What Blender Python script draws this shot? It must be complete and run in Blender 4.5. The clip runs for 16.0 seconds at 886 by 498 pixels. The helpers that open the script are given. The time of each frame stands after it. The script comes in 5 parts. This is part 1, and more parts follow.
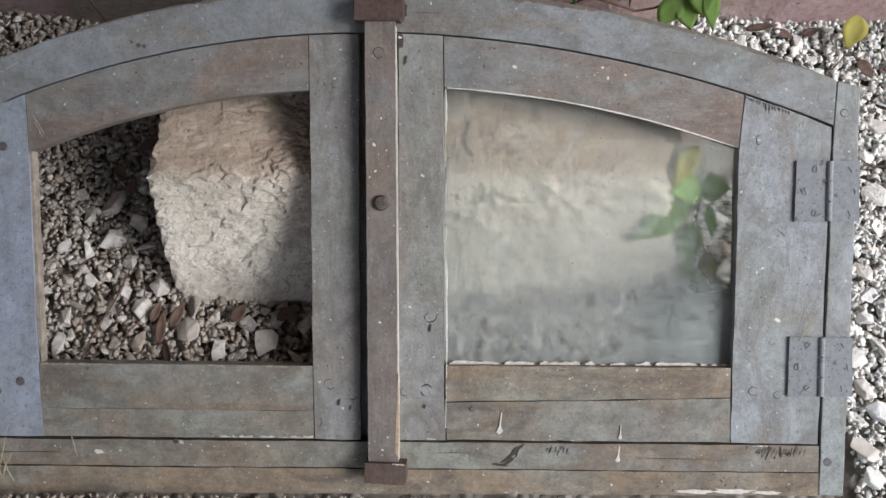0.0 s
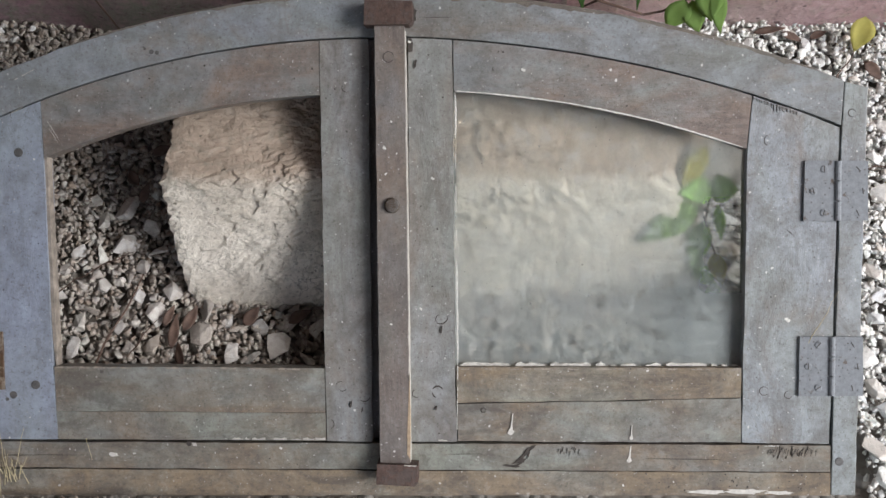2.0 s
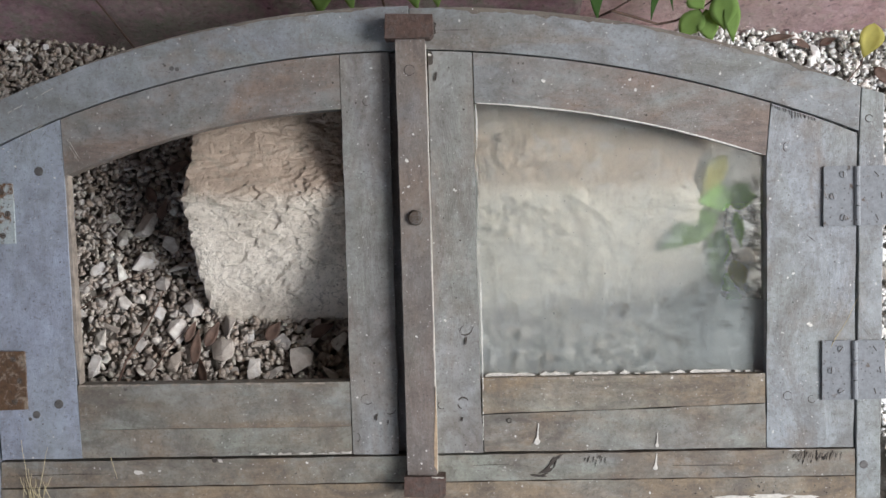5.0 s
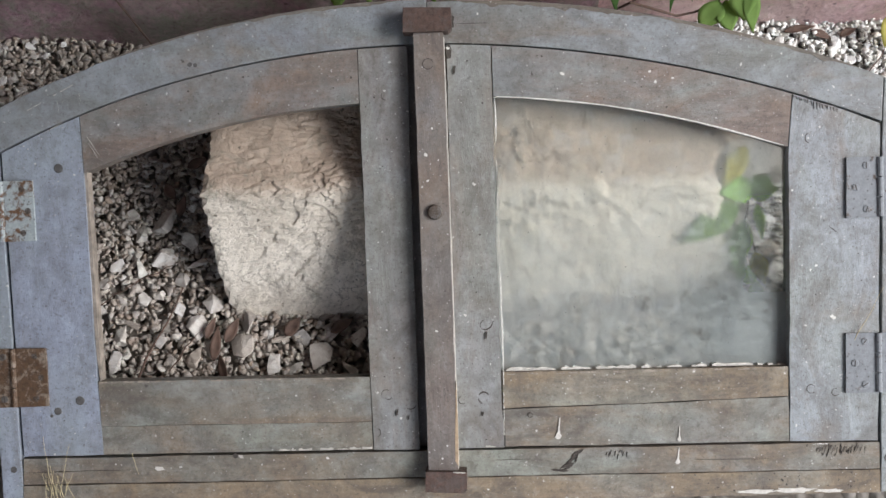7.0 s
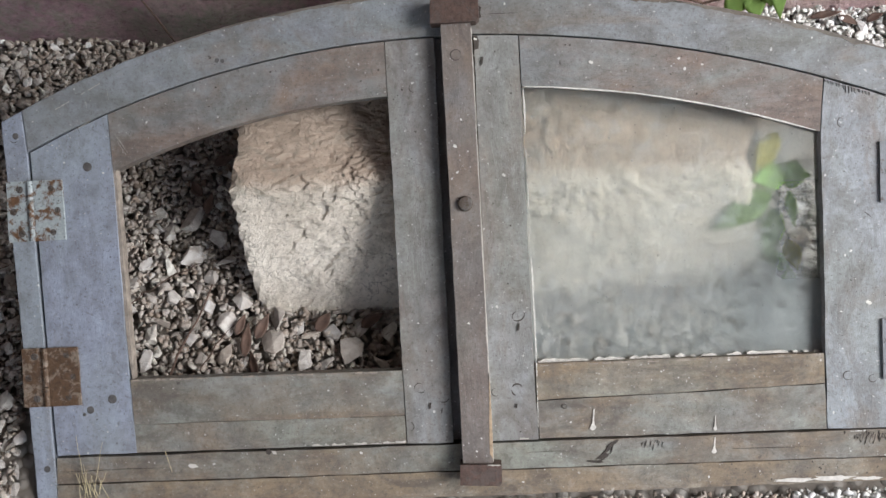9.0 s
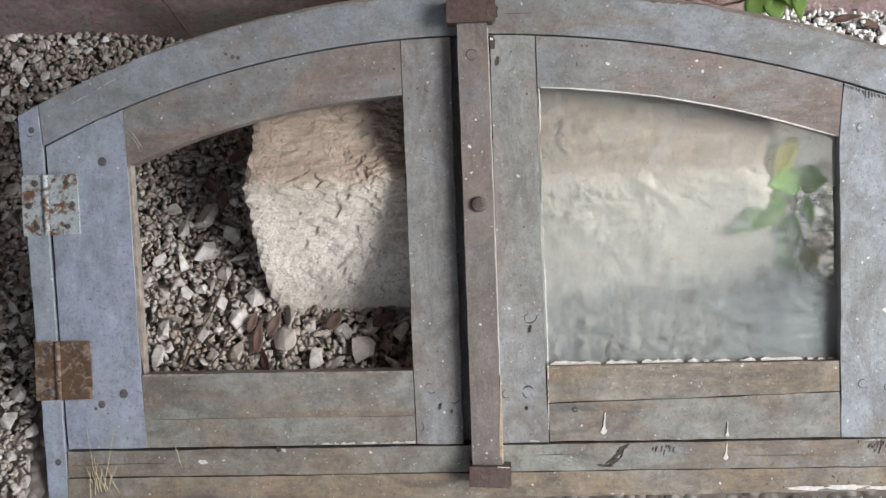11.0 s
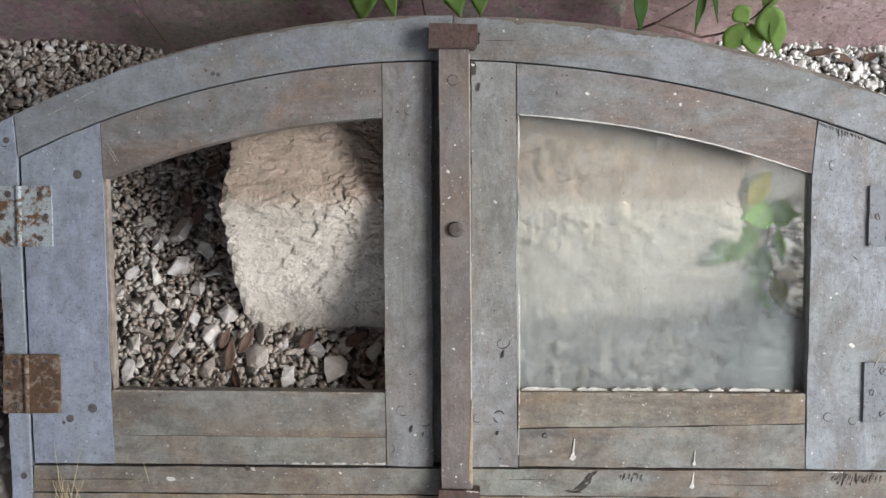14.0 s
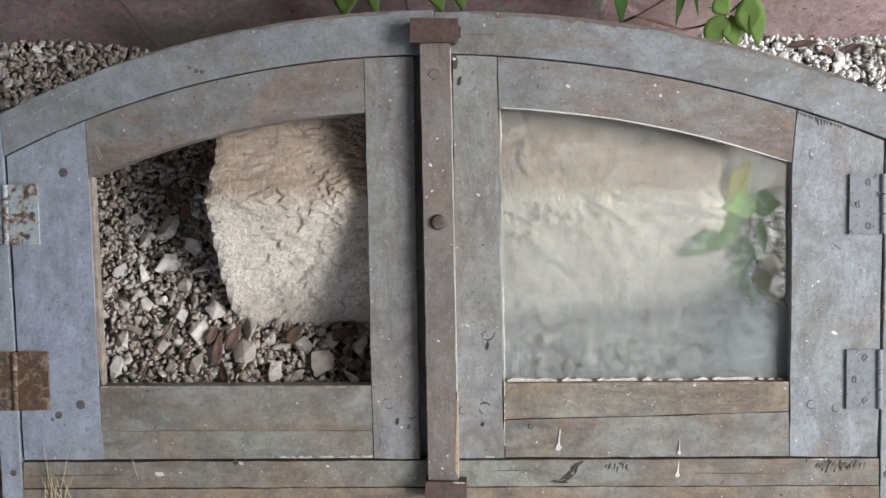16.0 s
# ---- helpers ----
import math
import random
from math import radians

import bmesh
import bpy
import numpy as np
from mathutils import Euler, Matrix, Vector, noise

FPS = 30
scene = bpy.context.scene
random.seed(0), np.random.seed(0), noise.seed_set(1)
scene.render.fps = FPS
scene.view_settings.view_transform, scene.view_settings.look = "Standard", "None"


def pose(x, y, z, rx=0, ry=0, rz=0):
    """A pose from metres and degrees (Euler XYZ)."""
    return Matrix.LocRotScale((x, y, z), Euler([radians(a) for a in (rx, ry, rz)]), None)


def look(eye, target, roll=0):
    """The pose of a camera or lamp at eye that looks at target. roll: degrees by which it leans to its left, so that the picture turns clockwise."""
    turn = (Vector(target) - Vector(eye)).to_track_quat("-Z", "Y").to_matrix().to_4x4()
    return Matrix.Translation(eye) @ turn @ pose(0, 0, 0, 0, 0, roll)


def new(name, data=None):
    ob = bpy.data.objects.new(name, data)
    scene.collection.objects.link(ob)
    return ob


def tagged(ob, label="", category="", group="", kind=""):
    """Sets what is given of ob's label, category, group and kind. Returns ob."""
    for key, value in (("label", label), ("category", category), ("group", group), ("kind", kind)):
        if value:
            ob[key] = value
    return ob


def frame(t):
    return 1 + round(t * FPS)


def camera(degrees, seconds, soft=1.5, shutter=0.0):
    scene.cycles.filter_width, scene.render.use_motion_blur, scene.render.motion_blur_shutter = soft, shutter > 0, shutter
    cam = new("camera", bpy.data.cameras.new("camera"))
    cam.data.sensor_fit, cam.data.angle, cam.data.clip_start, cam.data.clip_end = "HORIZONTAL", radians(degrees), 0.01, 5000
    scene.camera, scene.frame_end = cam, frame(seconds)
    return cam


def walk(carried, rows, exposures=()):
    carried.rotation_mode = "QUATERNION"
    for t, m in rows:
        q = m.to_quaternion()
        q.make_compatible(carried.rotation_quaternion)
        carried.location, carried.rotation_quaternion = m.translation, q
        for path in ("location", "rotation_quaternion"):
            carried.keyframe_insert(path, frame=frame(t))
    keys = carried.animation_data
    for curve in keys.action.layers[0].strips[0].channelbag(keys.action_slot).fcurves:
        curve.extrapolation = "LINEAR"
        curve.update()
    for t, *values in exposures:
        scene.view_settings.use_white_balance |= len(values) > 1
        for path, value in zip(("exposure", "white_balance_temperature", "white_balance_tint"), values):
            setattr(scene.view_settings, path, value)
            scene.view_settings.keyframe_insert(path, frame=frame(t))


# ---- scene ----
# The window leans back on a stone block; window coordinates are x across, z up along it, y into its thickness.
LEAN = Matrix.Rotation(radians(-66.5), 4, "X")
cam = camera(48.0, 16.0)
PATH = [
    (0, (0.104, -1.177, 0.386), (0.048, 0.818, 0.259), 0.0),
    (0.5, (0.107, -1.181, 0.385), (0.042, 0.814, 0.258), -0.0),
    (1, (0.107, -1.184, 0.386), (0.037, 0.81, 0.256), -0.1),
    (1.5, (0.105, -1.185, 0.377), (0.032, 0.81, 0.262), -0.3),
    (2, (0.105, -1.186, 0.373), (0.027, 0.81, 0.273), -0.4),
    (2.5, (0.104, -1.187, 0.37), (0.021, 0.81, 0.293), -0.6),
    (3, (0.092, -1.189, 0.374), (0.021, 0.809, 0.307), -0.7),
    (3.5, (0.077, -1.191, 0.375), (0.023, 0.808, 0.309), -0.8),
    (4, (0.066, -1.192, 0.378), (0.023, 0.806, 0.301), -1.0),
    (6.5, (0.056, -1.188, 0.369), (-0.013, 0.809, 0.289), -1.7),
    (7, (0.052, -1.187, 0.371), (-0.023, 0.81, 0.288), -1.8),
    (7.5, (0.046, -1.186, 0.373), (-0.034, 0.811, 0.285), -2.0),
    (8, (0.04, -1.186, 0.37), (-0.045, 0.811, 0.284), -2.2),
    (8.5, (0.035, -1.184, 0.363), (-0.057, 0.812, 0.284), -2.5),
    (9, (0.028, -1.183, 0.358), (-0.069, 0.813, 0.283), -2.8),
    (9.5, (0.024, -1.182, 0.355), (-0.081, 0.814, 0.284), -3.0),
    (12, (0.038, -1.173, 0.373), (-0.104, 0.82, 0.284), -0.9),
    (12.5, (0.037, -1.174, 0.382), (-0.088, 0.82, 0.29), -0.5),
    (13, (0.032, -1.176, 0.392), (-0.072, 0.819, 0.297), -0.2),
    (13.5, (0.025, -1.179, 0.395), (-0.054, 0.818, 0.304), -0.1),
    (14, (0.026, -1.181, 0.392), (-0.044, 0.816, 0.308), -0.2),
    (14.5, (0.032, -1.184, 0.385), (-0.036, 0.814, 0.31), -0.4),
    (15, (0.035, -1.186, 0.38), (-0.031, 0.812, 0.309), -0.6),
    (15.5, (0.041, -1.188, 0.379), (-0.027, 0.81, 0.306), -0.8),
    (16, (0.046, -1.189, 0.379), (-0.025, 0.809, 0.303), -0.9),
]
walk(cam, [(t, LEAN @ look(eye, target, roll)) for t, eye, target, roll in PATH],
     exposures=((0, 0.31), (2.5, 0.3), (4, 0.38), (6.4, 0.4), (7.5, 0.56), (9, 0.5), (9.7, 0.52), (12.5, 0.68), (14, 0.52), (16, 0.53)))

# ---- world and light ----
SUN_TO = Vector((0.76, -0.20, 0.61)).normalized()
world = bpy.data.worlds.new("sky")
scene.world = world
world.use_nodes = True
wn = world.node_tree.nodes
sky = wn.new("ShaderNodeTexSky")
sky.sky_type = "NISHITA"
sky.sun_disc = False
sky.sun_elevation = math.asin(SUN_TO.z)
sky.sun_rotation = math.atan2(SUN_TO.x, SUN_TO.y)
sky.air_density, sky.dust_density = 1.0, 1.0
wn["Background"].inputs[1].default_value = 0.15
hazy = wn.new("ShaderNodeHueSaturation")
hazy.inputs["Saturation"].default_value = 0.55
world.node_tree.links.new(sky.outputs[0], hazy.inputs["Color"])
world.node_tree.links.new(hazy.outputs[0], wn["Background"].inputs[0])
sun = new("sun", bpy.data.lights.new("sun", "SUN"))
sun.data.energy = 3.6
sun.data.angle = radians(34)
sun.data.color = (0.99, 0.98, 1.0)
sun.matrix_world = look(SUN_TO * 6, (0, 0, 0))


# ---- materials ----
def nodes_of(name):
    m = bpy.data.materials.new(name)
    m.use_nodes = True
    t = m.node_tree
    return m, t, t.nodes["Principled BSDF"]


def add(t, kind, **values):
    n = t.nodes.new(kind)
    for key, value in values.items():
        n.inputs[key].default_value = value
    return n


def noise_at(t, vec, scale, detail=5.0, rough=0.6, distort=0.0):
    n = add(t, "ShaderNodeTexNoise", Scale=scale, Detail=detail, Roughness=rough, Distortion=distort)
    t.links.new(vec, n.inputs["Vector"])
    return n.outputs["Fac"]


def ramp(t, fac, stops):
    n = t.nodes.new("ShaderNodeValToRGB")
    e = n.color_ramp.elements
    while len(e) < len(stops):
        e.new(0.5)
    for el, (p, c) in zip(e, stops):
        el.position = p
        el.color = (*c, 1) if not isinstance(c, float) else (c, c, c, 1)
    t.links.new(fac, n.inputs[0])
    return n.outputs[0]


def mix(t, fac, a, b, mode="MIX"):
    n = t.nodes.new("ShaderNodeMix")
    n.data_type, n.blend_type = "RGBA", mode
    for sock, v in ((n.inputs[0], fac), (n.inputs[6], a), (n.inputs[7], b)):
        if isinstance(v, (float, int)):
            sock.default_value = v
        elif isinstance(v, tuple):
            sock.default_value = (*v, 1)
        else:
            t.links.new(v, sock)
    return n.outputs[2]


def mapped(t, scale=(1, 1, 1), shift=None):
    co = t.nodes.new("ShaderNodeTexCoord")
    mp = t.nodes.new("ShaderNodeMapping")
    mp.inputs["Scale"].default_value = scale
    t.links.new(co.outputs["Object"], mp.inputs["Vector"])
    if shift is not None:
        t.links.new(shift, mp.inputs["Location"])
    return mp.outputs[0]


def bump(t, bsdf, height, strength, distance):
    b = add(t, "ShaderNodeBump", Strength=strength, Distance=distance)
    t.links.new(height, b.inputs["Height"])
    old = bsdf.inputs["Normal"].links
    if old:
        t.links.new(old[0].from_socket, b.inputs["Normal"])
    t.links.new(b.outputs[0], bsdf.inputs["Normal"])


def spots(t, vec, scale, share, size):
    """Scattered specks of uneven size: only the cells above share get one."""
    vo = add(t, "ShaderNodeTexVoronoi", Scale=scale)
    wob = add(t, "ShaderNodeTexNoise", Scale=scale * 2.2, Detail=3.0)
    t.links.new(vec, wob.inputs["Vector"])
    bent_vec = t.nodes.new("ShaderNodeMix")
    bent_vec.data_type, bent_vec.blend_type = "RGBA", "LINEAR_LIGHT"
    bent_vec.inputs[0].default_value = 0.35 / scale
    t.links.new(vec, bent_vec.inputs[6])
    t.links.new(wob.outputs["Color"], bent_vec.inputs[7])
    t.links.new(bent_vec.outputs[2], vo.inputs["Vector"])
    sep = t.nodes.new("ShaderNodeSeparateColor")
    t.links.new(vo.outputs["Color"], sep.inputs[0])
    r = add(t, "ShaderNodeMath")
    r.operation = "MULTIPLY_ADD"
    t.links.new(sep.outputs[0], r.inputs[0])
    r.inputs[1].default_value, r.inputs[2].default_value = size, -size * share
    d = add(t, "ShaderNodeMath")
    d.operation = "SUBTRACT"
    t.links.new(r.outputs[0], d.inputs[0])
    t.links.new(vo.outputs["Distance"], d.inputs[1])
    return ramp(t, d.outputs[0], [(0.0, 0.0), (0.05, 0.85)])


def weathered(name, paint, wood, bare, along, seed=0.0, dirt=0.4):
    """Old oil paint on a board, worn to the wood in soft patches, mottled with dirt, lime specks and pinholes."""
    m, t, b = nodes_of(name)
    info = t.nodes.new("ShaderNodeObjectInfo")
    rnd = add(t, "ShaderNodeMath")
    rnd.operation = "MULTIPLY_ADD"
    t.links.new(info.outputs["Random"], rnd.inputs[0])
    rnd.inputs[1].default_value, rnd.inputs[2].default_value = 7.0, seed
    gr = mapped(t, (1, 1, 12) if along == "x" else (12, 1, 1), rnd.outputs[0])
    lg = mapped(t, (1, 1, 2.4) if along == "x" else (2.4, 1, 1), rnd.outputs[0])
    co = mapped(t, (1, 1, 1), rnd.outputs[0])
    grain = noise_at(t, gr, 26.0, 6.0, 0.65, 0.3)
    fine = noise_at(t, gr, 110.0, 4.0, 0.7)
    patch = noise_at(t, lg, 5.5, 8.0, 0.66, 0.7)
    mottle = noise_at(t, co, 26.0, 7.0, 0.72, 0.5)
    wood_c = mix(t, ramp(t, grain, [(0.3, 0.0), (0.7, 1.0)]), tuple(c * 0.74 for c in wood), tuple(c * 1.15 for c in wood))
    wood_c = mix(t, ramp(t, noise_at(t, lg, 9.0, 5.0, 0.6, 0.4), [(0.45, 0.0), (0.68, 0.65)]), wood_c, (wood[0] * 1.18, wood[1] * 1.1, wood[2] * 0.96))
    paint_c = mix(t, ramp(t, mottle, [(0.32, 0.0), (0.68, 1.0)]), tuple(c * 0.82 for c in paint), tuple(c * 1.12 for c in paint))
    pv = noise_at(t, lg, 3.4, 5.0, 0.6, 0.5)
    paint_c = mix(t, ramp(t, pv, [(0.42, 0.0), (0.62, 0.7)]), paint_c, (paint[0] * 0.98, paint[1] * 1.0, paint[2] * 0.86))
    wear = add(t, "ShaderNodeMath")
    wear.operation = "MULTIPLY_ADD"
    t.links.new(mottle, wear.inputs[0])
    wear.inputs[1].default_value = 0.35
    t.links.new(patch, wear.inputs[2])
    mid = 0.93 - bare * 0.56
    mask = ramp(t, wear.outputs[0], [(max(0.0, mid - 0.1), 0.0), (min(1.0, mid + 0.12), 1.0)])
    col = mix(t, mask, paint_c, wood_c)
    flaked = noise_at(t, co, 60.0, 6.0, 0.75, 0.8)
    col = mix(t, ramp(t, flaked, [(0.6, 0.0), (0.66, 0.35)]), col, tuple(c * 0.8 for c in wood))
    grime = noise_at(t, lg, 10.0, 9.0, 0.74, 0.9)
    col = mix(t, ramp(t, grime, [(0.44, 0.0), (0.66, min(0.78, dirt * 1.45))]), col, (0.082, 0.07, 0.06))
    blot = noise_at(t, co, 48.0, 8.0, 0.8, 0.3)
    col = mix(t, ramp(t, blot, [(0.46, 0.0), (0.62, 0.2 + 0.5 * dirt)]), col, (0.1, 0.088, 0.078))
    col = mix(t, ramp(t, blot, [(0.34, 0.3), (0.44, 0.0)]), col, tuple(min(1.0, c * 1.35) for c in paint))
    rusty_stain = noise_at(t, co, 9.0, 8.0, 0.7, 0.9)
    col = mix(t, ramp(t, rusty_stain, [(0.53, 0.0), (0.72, dirt * 0.8)]), col, (0.17, 0.135, 0.1))
    bleached = noise_at(t, lg, 12.0, 9.0, 0.75, 0.7)
    col = mix(t, ramp(t, bleached, [(0.54, 0.0), (0.72, 0.28)]), col, tuple(min(1.0, c * 1.4) for c in paint))
    col = mix(t, ramp(t, fine, [(0.24, 0.3), (0.36, 0.0)]), col, (0.06, 0.052, 0.046))
    dust = noise_at(t, co, 280.0, 4.0, 0.8)
    col = mix(t, ramp(t, dust, [(0.33, 0.6), (0.45, 0.0)]), col, (0.075, 0.065, 0.056))
    col = mix(t, ramp(t, dust, [(0.6, 0.0), (0.72, 0.4)]), col, (0.42, 0.41, 0.39))
    crowd = ramp(t, noise_at(t, co, 6.0, 3.0), [(0.4, 0.45), (0.58, 1.0)])
    for scale, share, size, c in ((150.0, 0.9, 2.6, (0.62, 0.61, 0.58)), (340.0, 0.86, 2.2, (0.5, 0.49, 0.47)), (58.0, 0.94, 2.6, (0.05, 0.043, 0.038)), (210.0, 0.88, 1.9, (0.05, 0.043, 0.038))):
        sp = add(t, "ShaderNodeMath")
        sp.operation = "MULTIPLY"
        t.links.new(spots(t, co, scale, share, size), sp.inputs[0])
        t.links.new(crowd, sp.inputs[1])
        col = mix(t, sp.outputs[0], col, c)
    t.links.new(col, b.inputs["Base Color"])
    t.links.new(ramp(t, mask, [(0.0, 0.48), (1.0, 0.78)]), b.inputs["Roughness"])
    b.inputs["Specular IOR Level"].default_value = 0.35
    bump(t, b, fine, 0.3, 0.0012)
    bump(t, b, grime, 0.35, 0.003)
    bump(t, b, flaked, 0.3, 0.0012)
    bump(t, b, mottle, 0.3, 0.002)
    return m


GREY = (0.226, 0.244, 0.254)
# Pale paint of the left uprights, with bluish skylight put into its colour.
SKYLIT_BLUE = (0.278, 0.313, 0.39)
BROWN = (0.2, 0.165, 0.135)
PAINT_X = weathered("blue_grey_paint_lengthwise", GREY, BROWN, 0.2, "x")
PAINT_Z = weathered("blue_grey_paint_upright", (0.262, 0.286, 0.308), BROWN, 0.2, "z", 1.3)
PALE_Z = weathered("skylit_pale_paint_upright", SKYLIT_BLUE, (0.18, 0.175, 0.175), 0.14, "z", 2.1, 0.2)
PALE_X = weathered("pale_blue_paint_lengthwise", (0.235, 0.255, 0.285), BROWN, 0.18, "x", 4.4, 0.3)
WORN_X = weathered("worn_paint_lengthwise", (0.235, 0.245, 0.232), (0.208, 0.17, 0.13), 0.43, "x", 3.2, 0.7)
RAIL_X = weathered("worn_brownish_paint", (0.215, 0.226, 0.228), (0.206, 0.164, 0.143), 0.5, "x", 5.2)
WORN_Z = weathered("worn_paint_upright", (0.242, 0.25, 0.25), (0.2, 0.176, 0.158), 0.38, "z", 6.3)
BARE_X = weathered("bare_weathered_wood", (0.27, 0.265, 0.235), (0.232, 0.184, 0.13), 0.6, "x", 8.1, 0.7)
BAR_Z = weathered("worn_batten_paint", (0.205, 0.2, 0.198), (0.18, 0.149, 0.133), 0.5, "z", 7.0)


def rusty(name, paint, rust, amount, metal=0.35):
    m, t, b = nodes_of(name)
    co = mapped(t)
    n1 = noise_at(t, co, 75.0, 9.0, 0.72, 0.5)
    n2 = noise_at(t, co, 210.0, 4.0, 0.7)
    base = mix(t, ramp(t, n2, [(0.35, 0.0), (0.65, 1.0)]), tuple(c * 0.75 for c in paint), paint)
    rc = mix(t, ramp(t, n2, [(0.35, 0.0), (0.7, 1.0)]), tuple(c * 0.5 for c in rust), rust)
    mask = ramp(t, n1, [(max(0.02, 0.7 - amount * 0.45), 0.0), (min(0.98, 0.76 - amount * 0.4), 1.0)])
    col = mix(t, mask, base, rc)
    vo = add(t, "ShaderNodeTexVoronoi", Scale=150.0)
    t.links.new(co, vo.inputs["Vector"])
    col = mix(t, ramp(t, vo.outputs["Distance"], [(0.1, 0.8), (0.2, 0.0)]), col, (0.06, 0.05, 0.045))
    t.links.new(col, b.inputs["Base Color"])
    b.inputs["Roughness"].default_value = 0.62
    b.inputs["Metallic"].default_value = metal
    bump(t, b, n2, 0.4, 0.0008)
    bump(t, b, mask, 0.4, 0.0006)
    return m


HINGE_GREY = rusty("grey_painted_iron", (0.2, 0.215, 0.23), (0.12, 0.09, 0.07), 0.25, 0.15)
HINGE_PALE = rusty("pale_painted_rusting_iron", (0.38, 0.43, 0.44), (0.17, 0.09, 0.045), 0.47, 0.1)
HINGE_RUST = rusty("rusted_iron", (0.25, 0.2, 0.155), (0.125, 0.072, 0.04), 0.62, 0.1)
CAP_IRON = rusty("brown_iron", (0.1, 0.075, 0.065), (0.12, 0.075, 0.06), 0.6, 0.3)
SCREW_IRON = rusty("old_screw_iron", (0.13, 0.12, 0.11), (0.1, 0.07, 0.05), 0.5, 0.3)


def plain(name, color, rough=0.8, scale=60.0, vary=0.35, bumpy=0.3, depth=0.001):
    m, t, b = nodes_of(name)
    co = mapped(t)
    n = noise_at(t, co, scale, 6.0, 0.65)
    col = mix(t, ramp(t, n, [(0.3, 0.0), (0.7, 1.0)]), tuple(c * (1 - vary) for c in color), tuple(min(1, c * (1 + vary)) for c in color))
    t.links.new(col, b.inputs["Base Color"])
    b.inputs["Roughness"].default_value = rough
    bump(t, b, n, bumpy, depth)
    return m


RIM_X = weathered("bare_brown_rim", (0.185, 0.172, 0.155), (0.155, 0.135, 0.115), 0.75, "x", 9.4, 0.6)
PALE_EDGE = plain("pale_worn_edge", (0.42, 0.4, 0.36), 0.8, 120.0, 0.3)
PAINTED_NAIL = plain("painted_over_iron", (0.085, 0.082, 0.08), 0.6, 220.0, 0.4)
PUTTY = plain("old_white_putty", (0.55, 0.54, 0.5), 0.8, 160.0, 0.3)
DROPPING = plain("dried_white_dropping", (0.52, 0.5, 0.46), 0.8, 200.0, 0.2)
RAW_EDGE = plain("bare_weathered_edge", (0.25, 0.215, 0.18), 0.85, 70.0, 0.45)
RAW_WOOD = plain("raw_broken_wood", (0.36, 0.27, 0.18), 0.8, 120.0, 0.3)
DARK_HOLE = plain("dark_rotten_wood", (0.05, 0.042, 0.036), 0.9, 150.0, 0.4, 0.6)
STRAW = plain("dry_straw", (0.42, 0.36, 0.22), 0.7, 90.0, 0.2)
TWIG = plain("brown_twig", (0.085, 0.05, 0.036), 0.75, 150.0, 0.35)
DEAD_LEAF = plain("dead_leaf_brown", (0.1, 0.062, 0.046), 0.75, 90.0, 0.45)


def gravelly_soil():
    m, t, b = nodes_of("pale_gravelly_soil")
    co = mapped(t)
    vo = add(t, "ShaderNodeTexVoronoi", Scale=58.0)
    t.links.new(co, vo.inputs["Vector"])
    sep = t.nodes.new("ShaderNodeSeparateColor")
    t.links.new(vo.outputs["Color"], sep.inputs[0])
    n = noise_at(t, co, 70.0, 6.0, 0.7)
    big = noise_at(t, co, 1.3, 4.0)
    stones = mix(t, sep.outputs[0], (0.2, 0.185, 0.165), (0.4, 0.385, 0.355))
    gaps = ramp(t, vo.outputs["Distance"], [(0.42, 0.0), (0.62, 0.85)])
    col = mix(t, gaps, stones, (0.13, 0.112, 0.092))
    col = mix(t, ramp(t, n, [(0.42, 0.0), (0.7, 0.5)]), col, (0.19, 0.165, 0.14))
    col = mix(t, ramp(t, big, [(0.4, 0.0), (0.7, 0.35)]), col, (0.24, 0.21, 0.175))
    t.links.new(col, b.inputs["Base Color"])
    b.inputs["Roughness"].default_value = 0.95
    bump(t, b, n, 0.6, 0.004)
    bump(t, b, ramp(t, vo.outputs["Distance"], [(0.1, 1.0), (0.6, 0.0)]), 0.8, 0.008)
    return m


SOIL = gravelly_soil()


